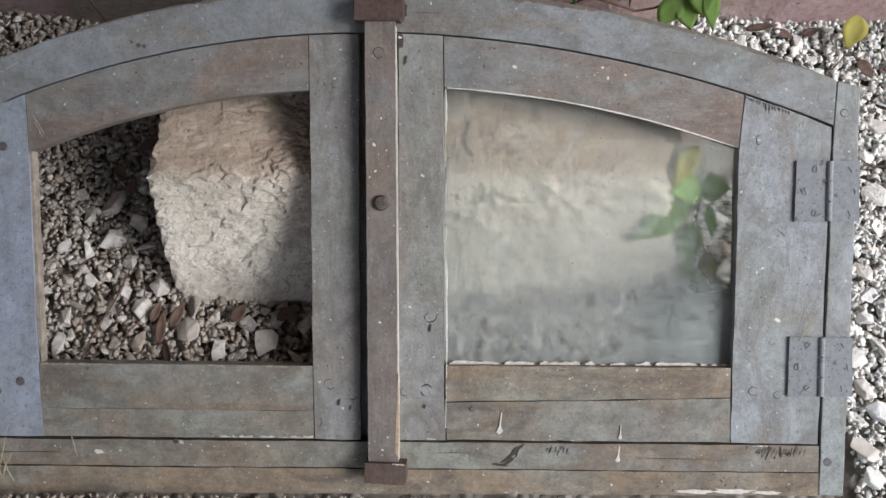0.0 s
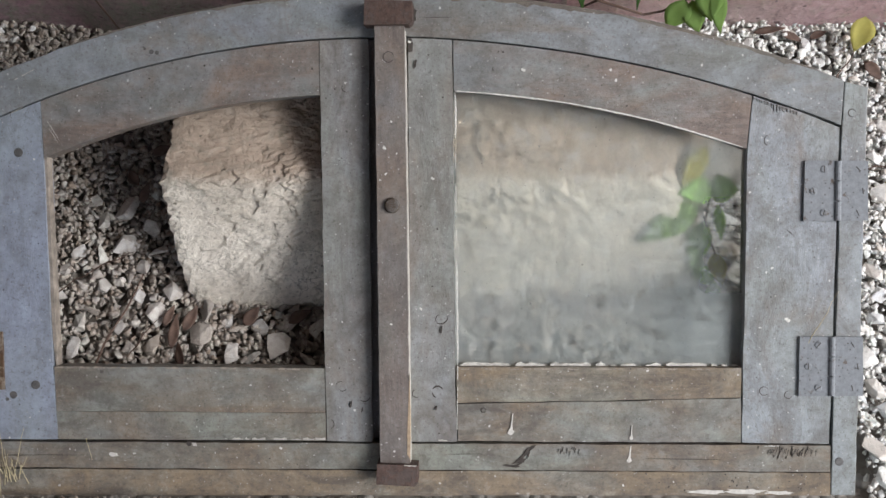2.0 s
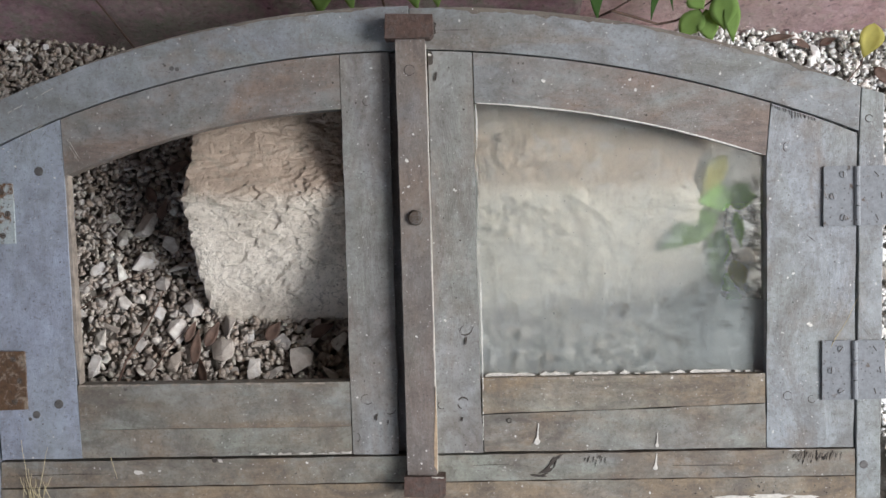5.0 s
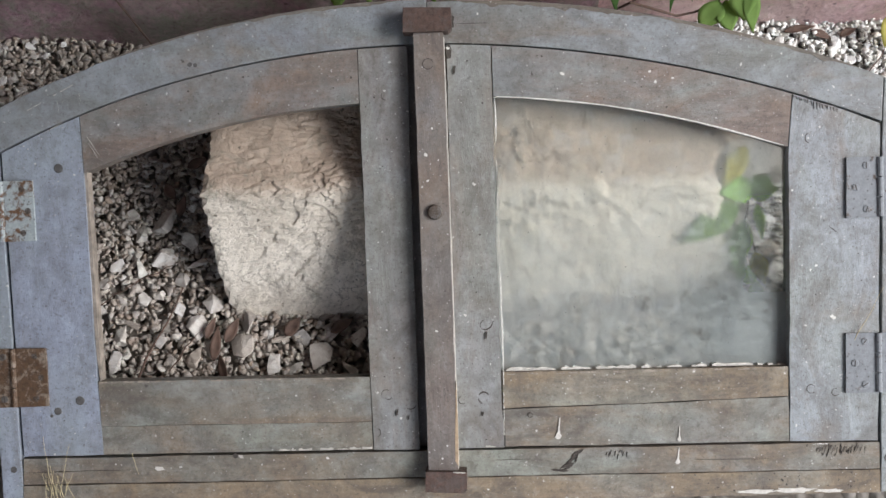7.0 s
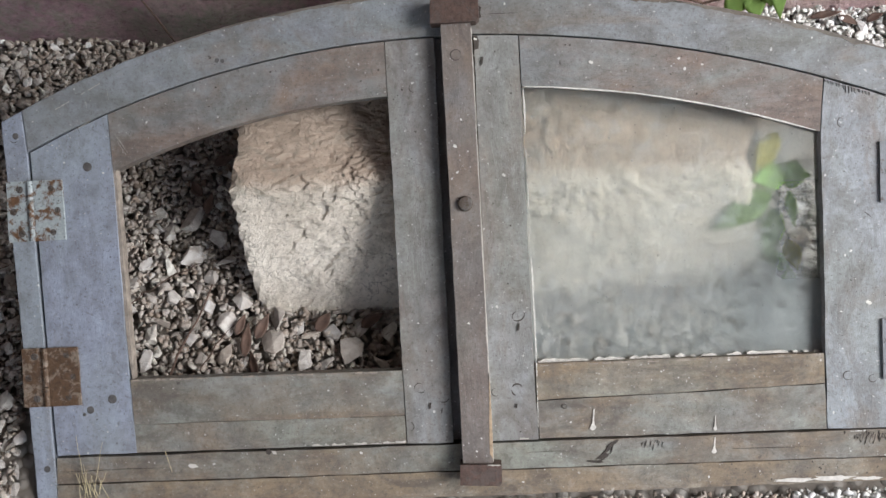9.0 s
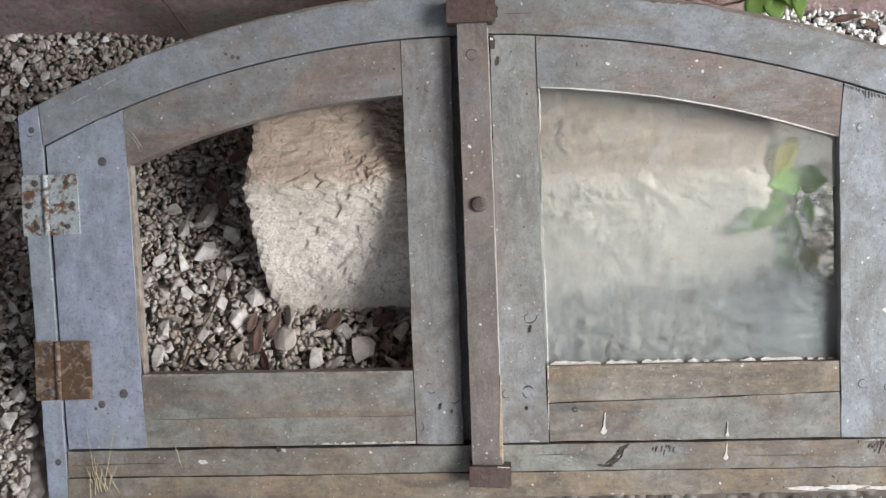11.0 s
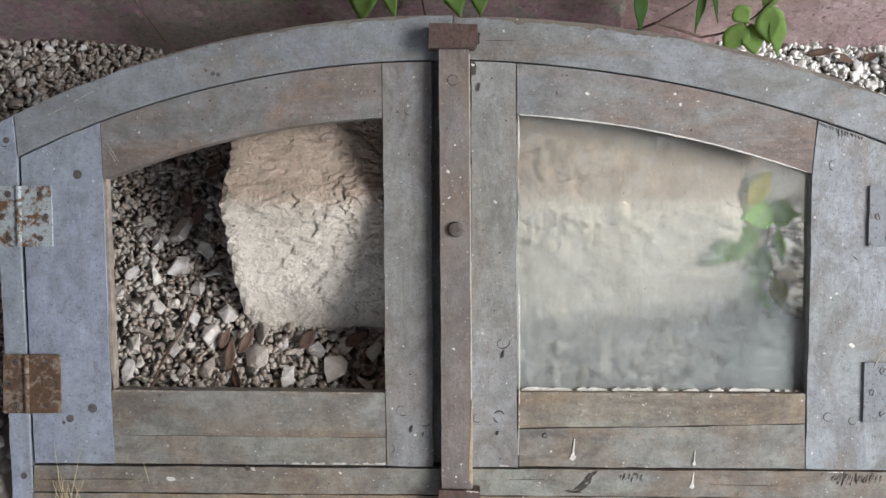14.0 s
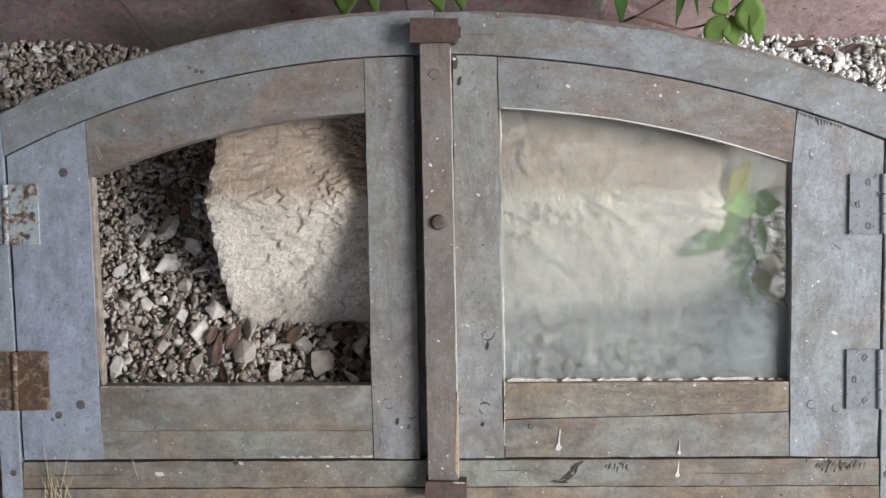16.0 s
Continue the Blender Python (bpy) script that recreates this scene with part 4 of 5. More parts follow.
    # the dark socket beside the batten
    part("socket", prism([(0.0188, 0.5470), (0.0240, 0.5480), (0.0248, 0.5580), (0.0225, 0.5640), (0.0188, 0.5630)], C_FACE - 0.0003, 0.004, 0), DARK_HOLE, window, "dark rotten socket")
    part("socket", prism([(0.0264, 0.5830), (0.0290, 0.5845), (0.0280, 0.5900), (0.0296, 0.5960), (0.0264, 0.5980)], -0.0004, 0.004, 0), DARK_HOLE, window, "dark rotten socket")
    # gouges and splits
    rng = random.Random(5)
    for x0, z0, x1, z1, w in ((0.129, 0.0525, 0.150, 0.0505, 0.0022), (0.140, 0.0540, 0.157, 0.0600, 0.0042), (0.147, 0.0580, 0.160, 0.0700, 0.0046), (0.153, 0.0680, 0.169, 0.0770, 0.0030), (0.158, 0.0600, 0.163, 0.0730, 0.0018), (0.141, 0.0510, 0.152, 0.0548, 0.0016)):
        d = Vector((x1 - x0, z1 - z0)).normalized()
        n = Vector((-d.y, d.x))
        mid = [(x0, z0)]
        for k in (0.25, 0.5, 0.75):
            q = Vector((x0, z0)).lerp(Vector((x1, z1)), k) - n * w * rng.uniform(0.2, 0.7)
            mid.append((q.x, q.y))
        mid.append((x1, z1))
        for k in (0.8, 0.45, 0.2):
            q = Vector((x0, z0)).lerp(Vector((x1, z1)), k) + n * w * rng.uniform(0.2, 0.7)
            mid.append((q.x, q.y))
        part("gouge", prism(mid, -0.0007, 0.004, 0), DARK_HOLE, window, "splintered dark tear in the wood")
    # Brown knots in the stiles, built as small dark slivers.
    for x, z, w, h in ((0.055, 0.212, 0.004, 0.016), (-0.055, 0.122, 0.004, 0.014), (-0.041, 0.117, 0.003, 0.010), (0.026, 0.528, 0.005, 0.018), (0.048, 0.119, 0.004, 0.009)):
        w, h = w * 0.4, h * 0.55
        o = [(x, z), (x + w, z + 0.2 * h), (x + w * 1.6, z + h), (x + w * 0.9, z + h * 1.05), (x - 0.2 * w, z + 0.5 * h)]
        part("splinter", prism(o, -0.0007, 0.003, 0), DARK_HOLE, window)
    for i in range(16):
        x = 0.424 + 0.0033 * i + rng.uniform(-0.001, 0.001)
        z = gap_z(x, -0.003)
        ln = rng.choice((0.002, 0.003, 0.004, 0.006, 0.009))
        part("splinter", prism([(x, z), (x + rng.uniform(0.0005, 0.0012), z), (x + rng.uniform(0.0004, 0.002), z - ln)], 0.0004, 0.003, 0), DARK_HOLE, window)
    for i in range(20):
        x, z = rng.uniform(0.430, 0.492), rng.uniform(0.064, 0.0765)
        ln, lean = rng.uniform(0.0015, 0.005), rng.uniform(-0.15, 0.1)
        part("splinter", prism([(x, z), (x + 0.0009, z + 0.0004), (x + lean * ln, z - ln)], -0.0003, 0.003, 0), DARK_HOLE, window)
    for i in range(9):
        x, z = rng.uniform(0.195, 0.222), rng.uniform(0.068, 0.077)
        part("splinter", prism([(x, z), (x + 0.0009, z), (x - 0.001, z - rng.uniform(0.003, 0.008))], -0.0003, 0.003, 0), DARK_HOLE, window)


build_wear()


def cracks():
    """Drying cracks in the boards and pale scratches in the paint."""
    for x0, z0, x1, z1, w, mat in ((0.0280, 0.5880, 0.0760, 0.5872, 0.0007, DARK_HOLE), (-0.512, 0.0625, -0.432, 0.0632, 0.0006, DARK_HOLE), (-0.440, 0.0636, -0.392, 0.0630, 0.0005, DARK_HOLE),
                                   (0.0600, 0.0655, 0.1050, 0.0660, 0.0005, DARK_HOLE), (0.300, 0.0610, 0.390, 0.0600, 0.0005, DARK_HOLE),
                                   (0.355, 0.3200, 0.3550, 0.3190, 0.0004, DARK_HOLE), (0.463, 0.3350, 0.4740, 0.3260, 0.0012, DARK_HOLE), (-0.4180, 0.470, -0.4040, 0.4470, 0.0005, PALE_EDGE), (-0.4160, 0.462, -0.4060, 0.4440, 0.0004, PALE_EDGE),
                                   (-0.452, 0.5150, -0.4500, 0.5000, 0.0005, PALE_EDGE), (-0.425, 0.5250, -0.4230, 0.5120, 0.0004, PALE_EDGE), (-0.4700, 0.4760, -0.4480, 0.4880, 0.0006, PALE_EDGE), (-0.4600, 0.4700, -0.4660, 0.4860, 0.0004, DARK_HOLE), (-0.4500, 0.4730, -0.4400, 0.4860, 0.0004, DARK_HOLE)):
        w *= 0.6
        face = FACE if z0 > gap_z(x0) or z0 < 0.079 or abs(x0) > 0.52 else C_FACE
        o = [(x0, z0), ((x0 + x1) / 2, (z0 + z1) / 2 - w), (x1, z1), ((x0 + x1) / 2 + w * 0.4, (z0 + z1) / 2 + w)]
        part("crack" if mat is DARK_HOLE else "scratch", prism(o, face - 0.0002, 0.004, 0), mat, window)


cracks()


def worn_rim():
    """Bare brown wood where the paint has gone along the arch's outer edge."""
    for x0, x1, deep, sd in ((-0.40, -0.20, 0.003, 3), (-0.235, -0.035, 0.0065, 4), (0.028, 0.27, 0.0085, 5), (0.25, 0.50, 0.0075, 6)):
        rng = random.Random(sd)
        top = [(x, z + 0.0003) for x, z in arc(*(OUT_L if x1 < 0 else OUT_R), x0, x1, 44)]
        low = []
        for i, (x, z) in enumerate(top):
            k = i / 44
            w = 0.8 * deep * min(1.0, 6 * k, 6 * (1 - k)) * (0.55 + 0.9 * abs(noise.noise(Vector((x * 60, sd, 0)))) + rng.uniform(-0.12, 0.12)) + 0.0004
            low.append((x, z - w))
        part("worn_rim", prism(low + top[::-1], -0.0004, 0.012, 0.0), RIM_X, window, "bare brown rim")


worn_rim()


# ---- things lying on the window ----
def flat_blob(x, z, rx, rz, y, seed, name, mat, label, category):
    rng = random.Random(seed)
    o = []
    for i in range(16):
        a = 2 * math.pi * i / 16
        k = rng.uniform(0.6, 1.15)
        o.append((x + rx * k * math.cos(a), z + rz * k * math.sin(a)))
    ob = part(name, prism(o, y - 0.0008, y, 0.0003), mat)
    ob.matrix_world = LEAN
    tagged(ob, label, category)


def drip(x0, z0, x1, z1, w, y, seed, label):
    """A dried run that widens to a drop at its lower end."""
    rng = random.Random(seed)
    one, two = [], []
    for i in range(13):
        k = i / 12
        half = w * (0.14 + 0.2 * k + 0.66 * math.exp(-((k - 0.86) / 0.11) ** 2)) * (1.0 if i < 12 else 0.4) * 0.5
        x, z = x0 + (x1 - x0) * k, z0 + (z1 - z0) * k
        one.append((x - half * rng.uniform(0.75, 1.2), z))
        two.append((x + half * rng.uniform(0.75, 1.2), z))
    ob = part("bird_dropping", prism(one + two[::-1], y - 0.0006, y, 0.0002), DROPPING)
    ob.matrix_world = LEAN
    tagged(ob, label, "dropping")


drip(0.1412, 0.1150, 0.1385, 0.0890, 0.0085, 0.0012, 1, "dried white bird dropping on the bottom rail")
drip(0.2835, 0.1010, 0.2828, 0.0832, 0.0050, 0.0012, 3, "dried white bird dropping on the bottom rail")
drip(0.2822, 0.0758, 0.2800, 0.0560, 0.0078, 0.0005, 2, "dried white bird dropping streaked over the bottom board")
flat_blob(-0.3460, 0.0640, 0.0060, 0.0035, 0.0004, 4, "bird_dropping", DROPPING, "dried white bird dropping on the bottom board", "dropping")


for x, z, rx, rz, sd in ((0.372, 0.0212, 0.030, 0.0030, 7), (0.418, 0.0218, 0.026, 0.0036, 8), (0.458, 0.0205, 0.020, 0.0024, 9)):
    flat_blob(x, z, rx, rz, -0.0004, sd, "bird_dropping", DROPPING, "dried white splash on the lower board", "dropping")


def straws():
    rng = random.Random(8)
    for x0, z0, x1, z1 in ((-0.478, 0.030, -0.487, 0.108), (-0.470, 0.036, -0.455, 0.098), (-0.482, 0.026, -0.476, 0.066), (-0.474, 0.030, -0.480, 0.072), (-0.466, 0.032, -0.472, 0.060), (-0.462, 0.040, -0.452, 0.062), (-0.452, 0.028, -0.463, 0.058),
                           (-0.379, 0.084, -0.371, 0.058), (-0.484, 0.040, -0.490, 0.062), (-0.476, 0.034, -0.470, 0.058), (-0.468, 0.030, -0.474, 0.052), (-0.472, 0.038, -0.480, 0.056), (-0.464, 0.034, -0.458, 0.054), (-0.480, 0.036, -0.484, 0.058), (-0.487, 0.010, -0.486, 0.060), (0.488, 0.196, 0.524, 0.262)):
        a, b = LEAN @ Vector((x0, -0.0014, z0)), LEAN @ Vector((x1, -0.004, z1))
        ob = part("straw", tube(bent(a, b, 0.002, 0.0008, 6, rng.random()), 0.0005, 0.0002, 5), STRAW)
        tagged(ob, "dry yellowish grass stem lying on the window", "straw", group="straws on the window")


straws()


# ---- gravel ----
def stone_shapes(count, points, flat, bevel, seed):
    """Angular stone shapes as arrays of corners and triangles, about 1 in radius."""
    rng = random.Random(seed)
    out = []
    for _ in range(count):
        bm = bmesh.new()
        for _ in range(points):
            v = Vector((rng.gauss(0, 1), rng.gauss(0, 1), rng.gauss(0, 1))).normalized() * rng.uniform(0.82, 1.08)
            bm.verts.new((v.x, v.y * rng.uniform(0.68, 0.9), v.z * flat))
        res = bmesh.ops.convex_hull(bm, input=bm.verts)
        junk = list({e for e in res["geom_interior"] + res["geom_unused"] if isinstance(e, bmesh.types.BMVert)})
        bmesh.ops.delete(bm, geom=junk, context="VERTS")
        bmesh.ops.dissolve_limit(bm, angle_limit=radians(16), verts=bm.verts, edges=bm.edges)
        if bevel:
            bmesh.ops.bevel(bm, geom=bm.edges[:], offset=bevel, segments=1, affect="EDGES", clamp_overlap=True)
        bmesh.ops.triangulate(bm, faces=bm.faces)
        bm.verts.index_update()
        vs = np.array([v.co[:] for v in bm.verts])
        fs = np.array([[v.index for v in f.verts] for f in bm.faces])
        bm.free()
        out.append((vs, fs))
    return out


def scatter(name, shapes, placed, material, label, seed):
    """Joins stones (x, y, z, radius, tilt) into one mesh."""
    rng = np.random.RandomState(seed)
    vv, ff, base = [], [], 0
    for x, y, z, r, tilt in placed:
        vs, fs = shapes[rng.randint(len(shapes))]
        m = np.array(Euler((rng.normal(0, tilt), rng.normal(0, tilt), rng.uniform(0, 6.28))).to_matrix())
        w = (vs * (r * rng.uniform(0.85, 1.15, 3))) @ m.T + (x, y, z)
        vv.append(w)
        ff.append(fs + base)
        base += len(vs)
    vv, ff = np.concatenate(vv), np.concatenate(ff)
    me = bpy.data.meshes.new(name)
    me.vertices.add(len(vv))
    me.vertices.foreach_set("co", vv.ravel())
    me.loops.add(ff.size)
    me.loops.foreach_set("vertex_index", ff.ravel().astype(np.int32))
    me.polygons.add(len(ff))
    me.polygons.foreach_set("loop_start", np.arange(0, ff.size, 3, dtype=np.int32))
    me.update(calc_edges=True)
    me.materials.append(material)
    ob = new(name, me)
    return tagged(ob, label, "gravel", kind="stuff")


BIG = stone_shapes(26, 11, 0.36, 0.04, 3)
SMALL = stone_shapes(12, 9, 0.6, 0.0, 4)

# stones large enough to pick out: x, y, radius
SINGLE = ((-0.370, 0.385, 0.0260), (-0.399, 0.369, 0.0169), (-0.364, 0.331, 0.0234), (-0.369, 0.284, 0.0130), (-0.293, 0.269, 0.0208), (-0.313, 0.238, 0.0221), (-0.316, 0.198, 0.0182), (-0.258, 0.210, 0.0234), 
          (-0.413, 0.226, 0.0182), (-0.416, 0.194, 0.0170), (-0.216, 0.189, 0.0195), (-0.152, 0.196, 0.0234), (-0.117, 0.180, 0.0156), (-0.361, 0.221, 0.0143), (-0.250, 0.244, 0.0208), (-0.401, 0.244, 0.0143), 
          (-0.448, 0.263, 0.0156), (-0.187, 0.183, 0.0130), (-0.347, 0.194, 0.0130), (-0.387, 0.278, 0.0143), (-0.341, 0.301, 0.0156), (-0.414, 0.398, 0.0130), (-0.333, 0.357, 0.0182), (-0.320, 0.325, 0.0156), 
          (-0.442, 0.301, 0.0130), (-0.427, 0.325, 0.0130), (-0.396, 0.321, 0.0156), (-0.340, 0.263, 0.0130), (-0.107, 0.222, 0.0156), (-0.143, 0.226, 0.0143), (-0.179, 0.222, 0.0156), (-0.208, 0.222, 0.0130), 
          (0.643, 0.408, 0.0230), (0.613, 0.302, 0.0184), (0.606, 0.240, 0.0172), (0.583, 0.074, 0.0276), (0.589, 0.145, 0.0207), (0.585, 0.187, 0.0184), (0.621, 0.202, 0.0207), (0.605, 0.113, 0.0264), 
          (0.628, 0.332, 0.0161), (0.638, 0.466, 0.0172), (0.660, 0.512, 0.0184), (0.592, 0.039, 0.0207), (0.616, 0.270, 0.0161), (0.643, 0.363, 0.0172), (0.585, 0.225, 0.0138), (0.571, 0.138, 0.0161), 
          (0.581, 0.107, 0.0138), (0.567, 0.646, 0.0126), (0.484, 0.644, 0.0130), (0.584, 0.618, 0.0126), (0.590, 0.600, 0.0115), (0.654, 0.618, 0.0138), (0.623, 0.618, 0.0126), (-0.651, 0.665, 0.0138), 
          (-0.689, 0.638, 0.0126), (-0.664, 0.656, 0.0138), (-0.574, 0.648, 0.0103), (-0.610, 0.598, 0.0115), (-0.667, 0.577, 0.0161), (-0.658, 0.538, 0.0126), (-0.551, 0.634, 0.0080), (-0.639, 0.590, 0.0092), 
          (-0.685, 0.610, 0.0092), (-0.609, 0.626, 0.0057), (-0.529, 0.652, 0.0069), (-0.609, 0.188, 0.0126), (-0.595, 0.151, 0.0184), (-0.600, 0.118, 0.0161), (-0.599, 0.218, 0.0126), (-0.588, 0.072, 0.0138), 
          (-0.588, 0.180, 0.0115), (-0.625, 0.241, 0.0115), (-0.569, 0.038, 0.0115), (-0.618, 0.264, 0.0126), (-0.568, 0.101, 0.0115), (0.397, 0.375, 0.0208), (0.430, 0.375, 0.0182), (0.410, 0.347, 0.0182), 
          (0.430, 0.332, 0.0208), (0.400, 0.312, 0.0182), (0.435, 0.300, 0.0182), (0.389, 0.266, 0.0182), (0.417, 0.251, 0.0169))


def build_gravel():
    rng = random.Random(12)
    cell, grid = 0.03, {}
    top = []

    def free(x, y, r, slack):
        ci, cj = int(x // cell), int(y // cell)
        for i in range(ci - 2, ci + 3):
            for j in range(cj - 2, cj + 3):
                for px, py, pr in grid.get((i, j), ()):
                    if (px - x) ** 2 + (py - y) ** 2 < ((pr + r) * slack) ** 2:
                        return False
        return True

    def put(x, y, r):
        grid.setdefault((int(x // cell), int(y // cell)), []).append((x, y, r))

    def under(x, y, z, r):
        """Whether a stone would press into the window's lower edge."""
        return abs(x) < 0.57 and 0.013 - r < y < 0.25 and z + 0.6 * r > 0.435 * y - 0.043

    for x, y, r in SINGLE:
        put(x, y, r)
    for tries, lo, hi in ((2600, 0.013, 0.022), (12000, 0.009, 0.014), (36000, 0.006, 0.0095), (70000, 0.0035, 0.006)):
        for _ in range(tries):
            x, y = rng.uniform(-0.9, 0.9), rng.uniform(-0.3, 0.685)
            r = rng.uniform(lo, hi)
            fine = x < -0.28 and y > 0.33 and x > -0.56
            if fine and r > 0.0105:
                continue
            z = ground_height(x, y) + r * rng.uniform(-0.25, 0.2)
            if not under(x, y, z, r) and free(x, y, r, 0.68):
                put(x, y, r)
                top.append((x, y, z, r, 0.26))
    for _ in range(3600):
        x, y = rng.uniform(-0.9, 0.9), rng.uniform(-0.3, 0.67)
        r = rng.uniform(0.006, 0.0125) * (0.75 if -0.56 < x < -0.28 and y > 0.33 else 1.0)
        z = ground_height(x, y) + rng.uniform(0.003, 0.008)
        if not under(x, y, z, r) and not any((px - x) ** 2 + (py - y) ** 2 < (pr * 0.95) ** 2 for px, py, pr in SINGLE):
            top.append((x, y, z, r, 0.45))
    big = [s for s in top if s[3] >= 0.006]
    scatter("gravel", BIG, [s for s in big if s[0] < 0.37], GRAVEL, "pale grey and white limestone gravel", 5)
    scatter("white_gravel", BIG, [s for s in big if s[0] >= 0.37], WHITE_GRAVEL, "limestone gravel beside the window, sunlight put into its white", 15)
    low = []
    for _ in range(52000):
        x, y = rng.uniform(-0.9, 0.9), rng.uniform(-0.3, 0.69)
        r = rng.uniform(0.0028, 0.0085)
        z = ground_height(x, y) + (0.004 if x > 0.37 else 0.001) + rng.uniform(0, 0.006)
        if not under(x, y, z, r):
            low.append((x, y, z, r, 0.7))
    low += [s for s in top if s[3] < 0.006]
    scatter("gravel_chips", SMALL, [s for s in low if s[0] < 0.37], CHIPS, "fine limestone chips between the gravel", 6)
    scatter("white_chips", SMALL, [s for s in low if s[0] >= 0.37], WHITE_GRAVEL, "fine limestone chips, whitened for the sunlight beside the window", 16)


build_gravel()


def outer_gravel():
    """Coarser gravel round about, thinning out away from the wall."""
    rng = random.Random(77)
    out = []
    while len(out) < 9000:
        x, y = rng.uniform(-1.04, 3.2), 0.66 - 2.4 * rng.random() ** 1.3
        if -0.9 < x < 0.9 and y > -0.3 or rng.random() < max(0.0, (x - 1.2) / 2.4):
            continue
        r = rng.uniform(0.007, 0.019)
        z = ground_height(x, y) if abs(x) < 1.5 and y > -0.95 else ground_height(max(-1.5, min(1.5, x)), 0)
        out.append((x, y, z + r * rng.uniform(-0.2, 0.3), r, 0.5))
    scatter("outer_gravel", SMALL, out, GRAVEL, "scattered limestone gravel round the window", 8)


outer_gravel()


def build_single_stones():
    rng = random.Random(31)
    for x, y, r in SINGLE:
        vs, fs = BIG[rng.randrange(len(BIG))]
        me = bpy.data.meshes.new("stone")
        me.from_pydata([tuple(v * r) for v in vs], [], [tuple(int(i) for i in f) for f in fs])
        # Stones on the right and by the wall take the sunlit copy's colour.
        me.materials.append(WHITE_GRAVEL if x > 0.37 or y > 0.5 else GRAVEL)
        ob = new("stone", me)
        ob.matrix_world = Matrix.Translation((x, y, ground_height(x, y) + r * 0.25 + 0.005)) @ Euler((rng.gauss(0, 0.22), rng.gauss(0, 0.22), rng.uniform(0, 6.28))).to_matrix().to_4x4()
        tagged(ob, "larger angular pale limestone stone among the gravel", "stone", group="larger stones in the gravel")


build_single_stones()


# ---- plants, leaves, twigs ----
def leaf_mesh(base, tip, width, up, fold=0.1, droop=0.04, point=0.9, rows=8):
    """A leaf blade from base to tip, folded along its midrib and drooping, with a little thickness."""
    base, tip = Vector(base), Vector(tip)
    d = tip - base
    ln = d.length
    d.normalize()
    side = d.cross(Vector(up)).normalized()
    nrm = side.cross(d).normalized()
    bm = bmesh.new()
    grid = []
    for i in range(rows + 1):
        k = i / rows
        w = width * 0.5 * (math.sin(math.pi * min(1.0, k ** 0.75)) ** (1 / point) if 0 < k < 1 else 0.0)
        w = max(w, 0.0004)
        c = base + d * ln * k - nrm * droop * ln * k * k
        row = []
        for u in (-1, -0.55, 0, 0.55, 1):
            wave = 0.03 * width * math.sin(k * 9 + u * 3)
            row.append(bm.verts.new(c + side * w * u + nrm * (abs(u) * w * fold + wave)))
        grid.append(row)
    for a, b in zip(grid, grid[1:]):
        for j in range(4):
            f = bm.faces.new((a[j], a[j + 1], b[j + 1], b[j]))
            f.smooth = True
    bmesh.ops.recalc_face_normals(bm, faces=bm.faces)
    bmesh.ops.solidify(bm, geom=bm.faces[:], thickness=0.0004)
    return bm


def plant(name, label, stems, leaves, at):
    p = thing(name, label, "plant", Matrix.Translation(at))
    off = Vector(at)
    for pts, r0, r1 in stems:
        part("stem", tube([Vector(q) - off for q in pts], r0, r1), TWIG, p)
    for base, tip, width, up, mat in leaves:
        part("leaf", leaf_mesh(Vector(base) - off, Vector(tip) - off, width, up), mat, p)
    return p


FRONT = (0.0, -0.75, 0.65)
plant("climbing_plant", "green-leaved climber hanging over the window's top edge at the wall", [
    ([(0.215, 0.655, -0.01), (0.225, 0.640, 0.09), (0.256, 0.625, 0.139), (0.290, 0.617, 0.132), (0.318, 0.617, 0.117), (0.340, 0.618, 0.122), (0.363, 0.620, 0.135), (0.380, 0.625, 0.152), (0.396, 0.632, 0.178), (0.410, 0.640, 0.22)], 0.0022, 0.0011),
    ([(0.256, 0.625, 0.139), (0.290, 0.632, 0.165), (0.318, 0.640, 0.192), (0.340, 0.645, 0.22)], 0.0013, 0.0008),
    ([(0.363, 0.620, 0.135), (0.372, 0.618, 0.128), (0.385, 0.615, 0.122)], 0.0009, 0.0006),
], [
    ((0.368, 0.622, 0.142), (0.350, 0.602, 0.100), 0.036, (0.1, -0.75, 0.6), LEAF),
    ((0.376, 0.622, 0.140), (0.393, 0.600, 0.094), 0.030, (0.0, -0.7, 0.65), LEAF),
    ((0.392, 0.628, 0.172), (0.406, 0.606, 0.112), 0.038, (0.0, -0.8, 0.6), LEAF),
    ((0.404, 0.628, 0.160), (0.424, 0.602, 0.088), 0.024, (0.2, -0.7, 0.6), LEAF),
    ((0.352, 0.630, 0.166), (0.372, 0.616, 0.148), 0.026, (-0.1, -0.7, 0.6), LEAF),
    ((0.396, 0.638, 0.186), (0.388, 0.628, 0.160), 0.020, (0.0, -0.7, 0.6), LEAF),
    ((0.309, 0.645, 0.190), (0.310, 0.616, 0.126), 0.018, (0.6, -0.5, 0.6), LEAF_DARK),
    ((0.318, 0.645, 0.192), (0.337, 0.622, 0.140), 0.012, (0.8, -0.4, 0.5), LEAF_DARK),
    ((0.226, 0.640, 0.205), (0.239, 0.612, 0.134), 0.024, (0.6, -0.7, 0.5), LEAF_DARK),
], (0.215, 0.655, -0.01))
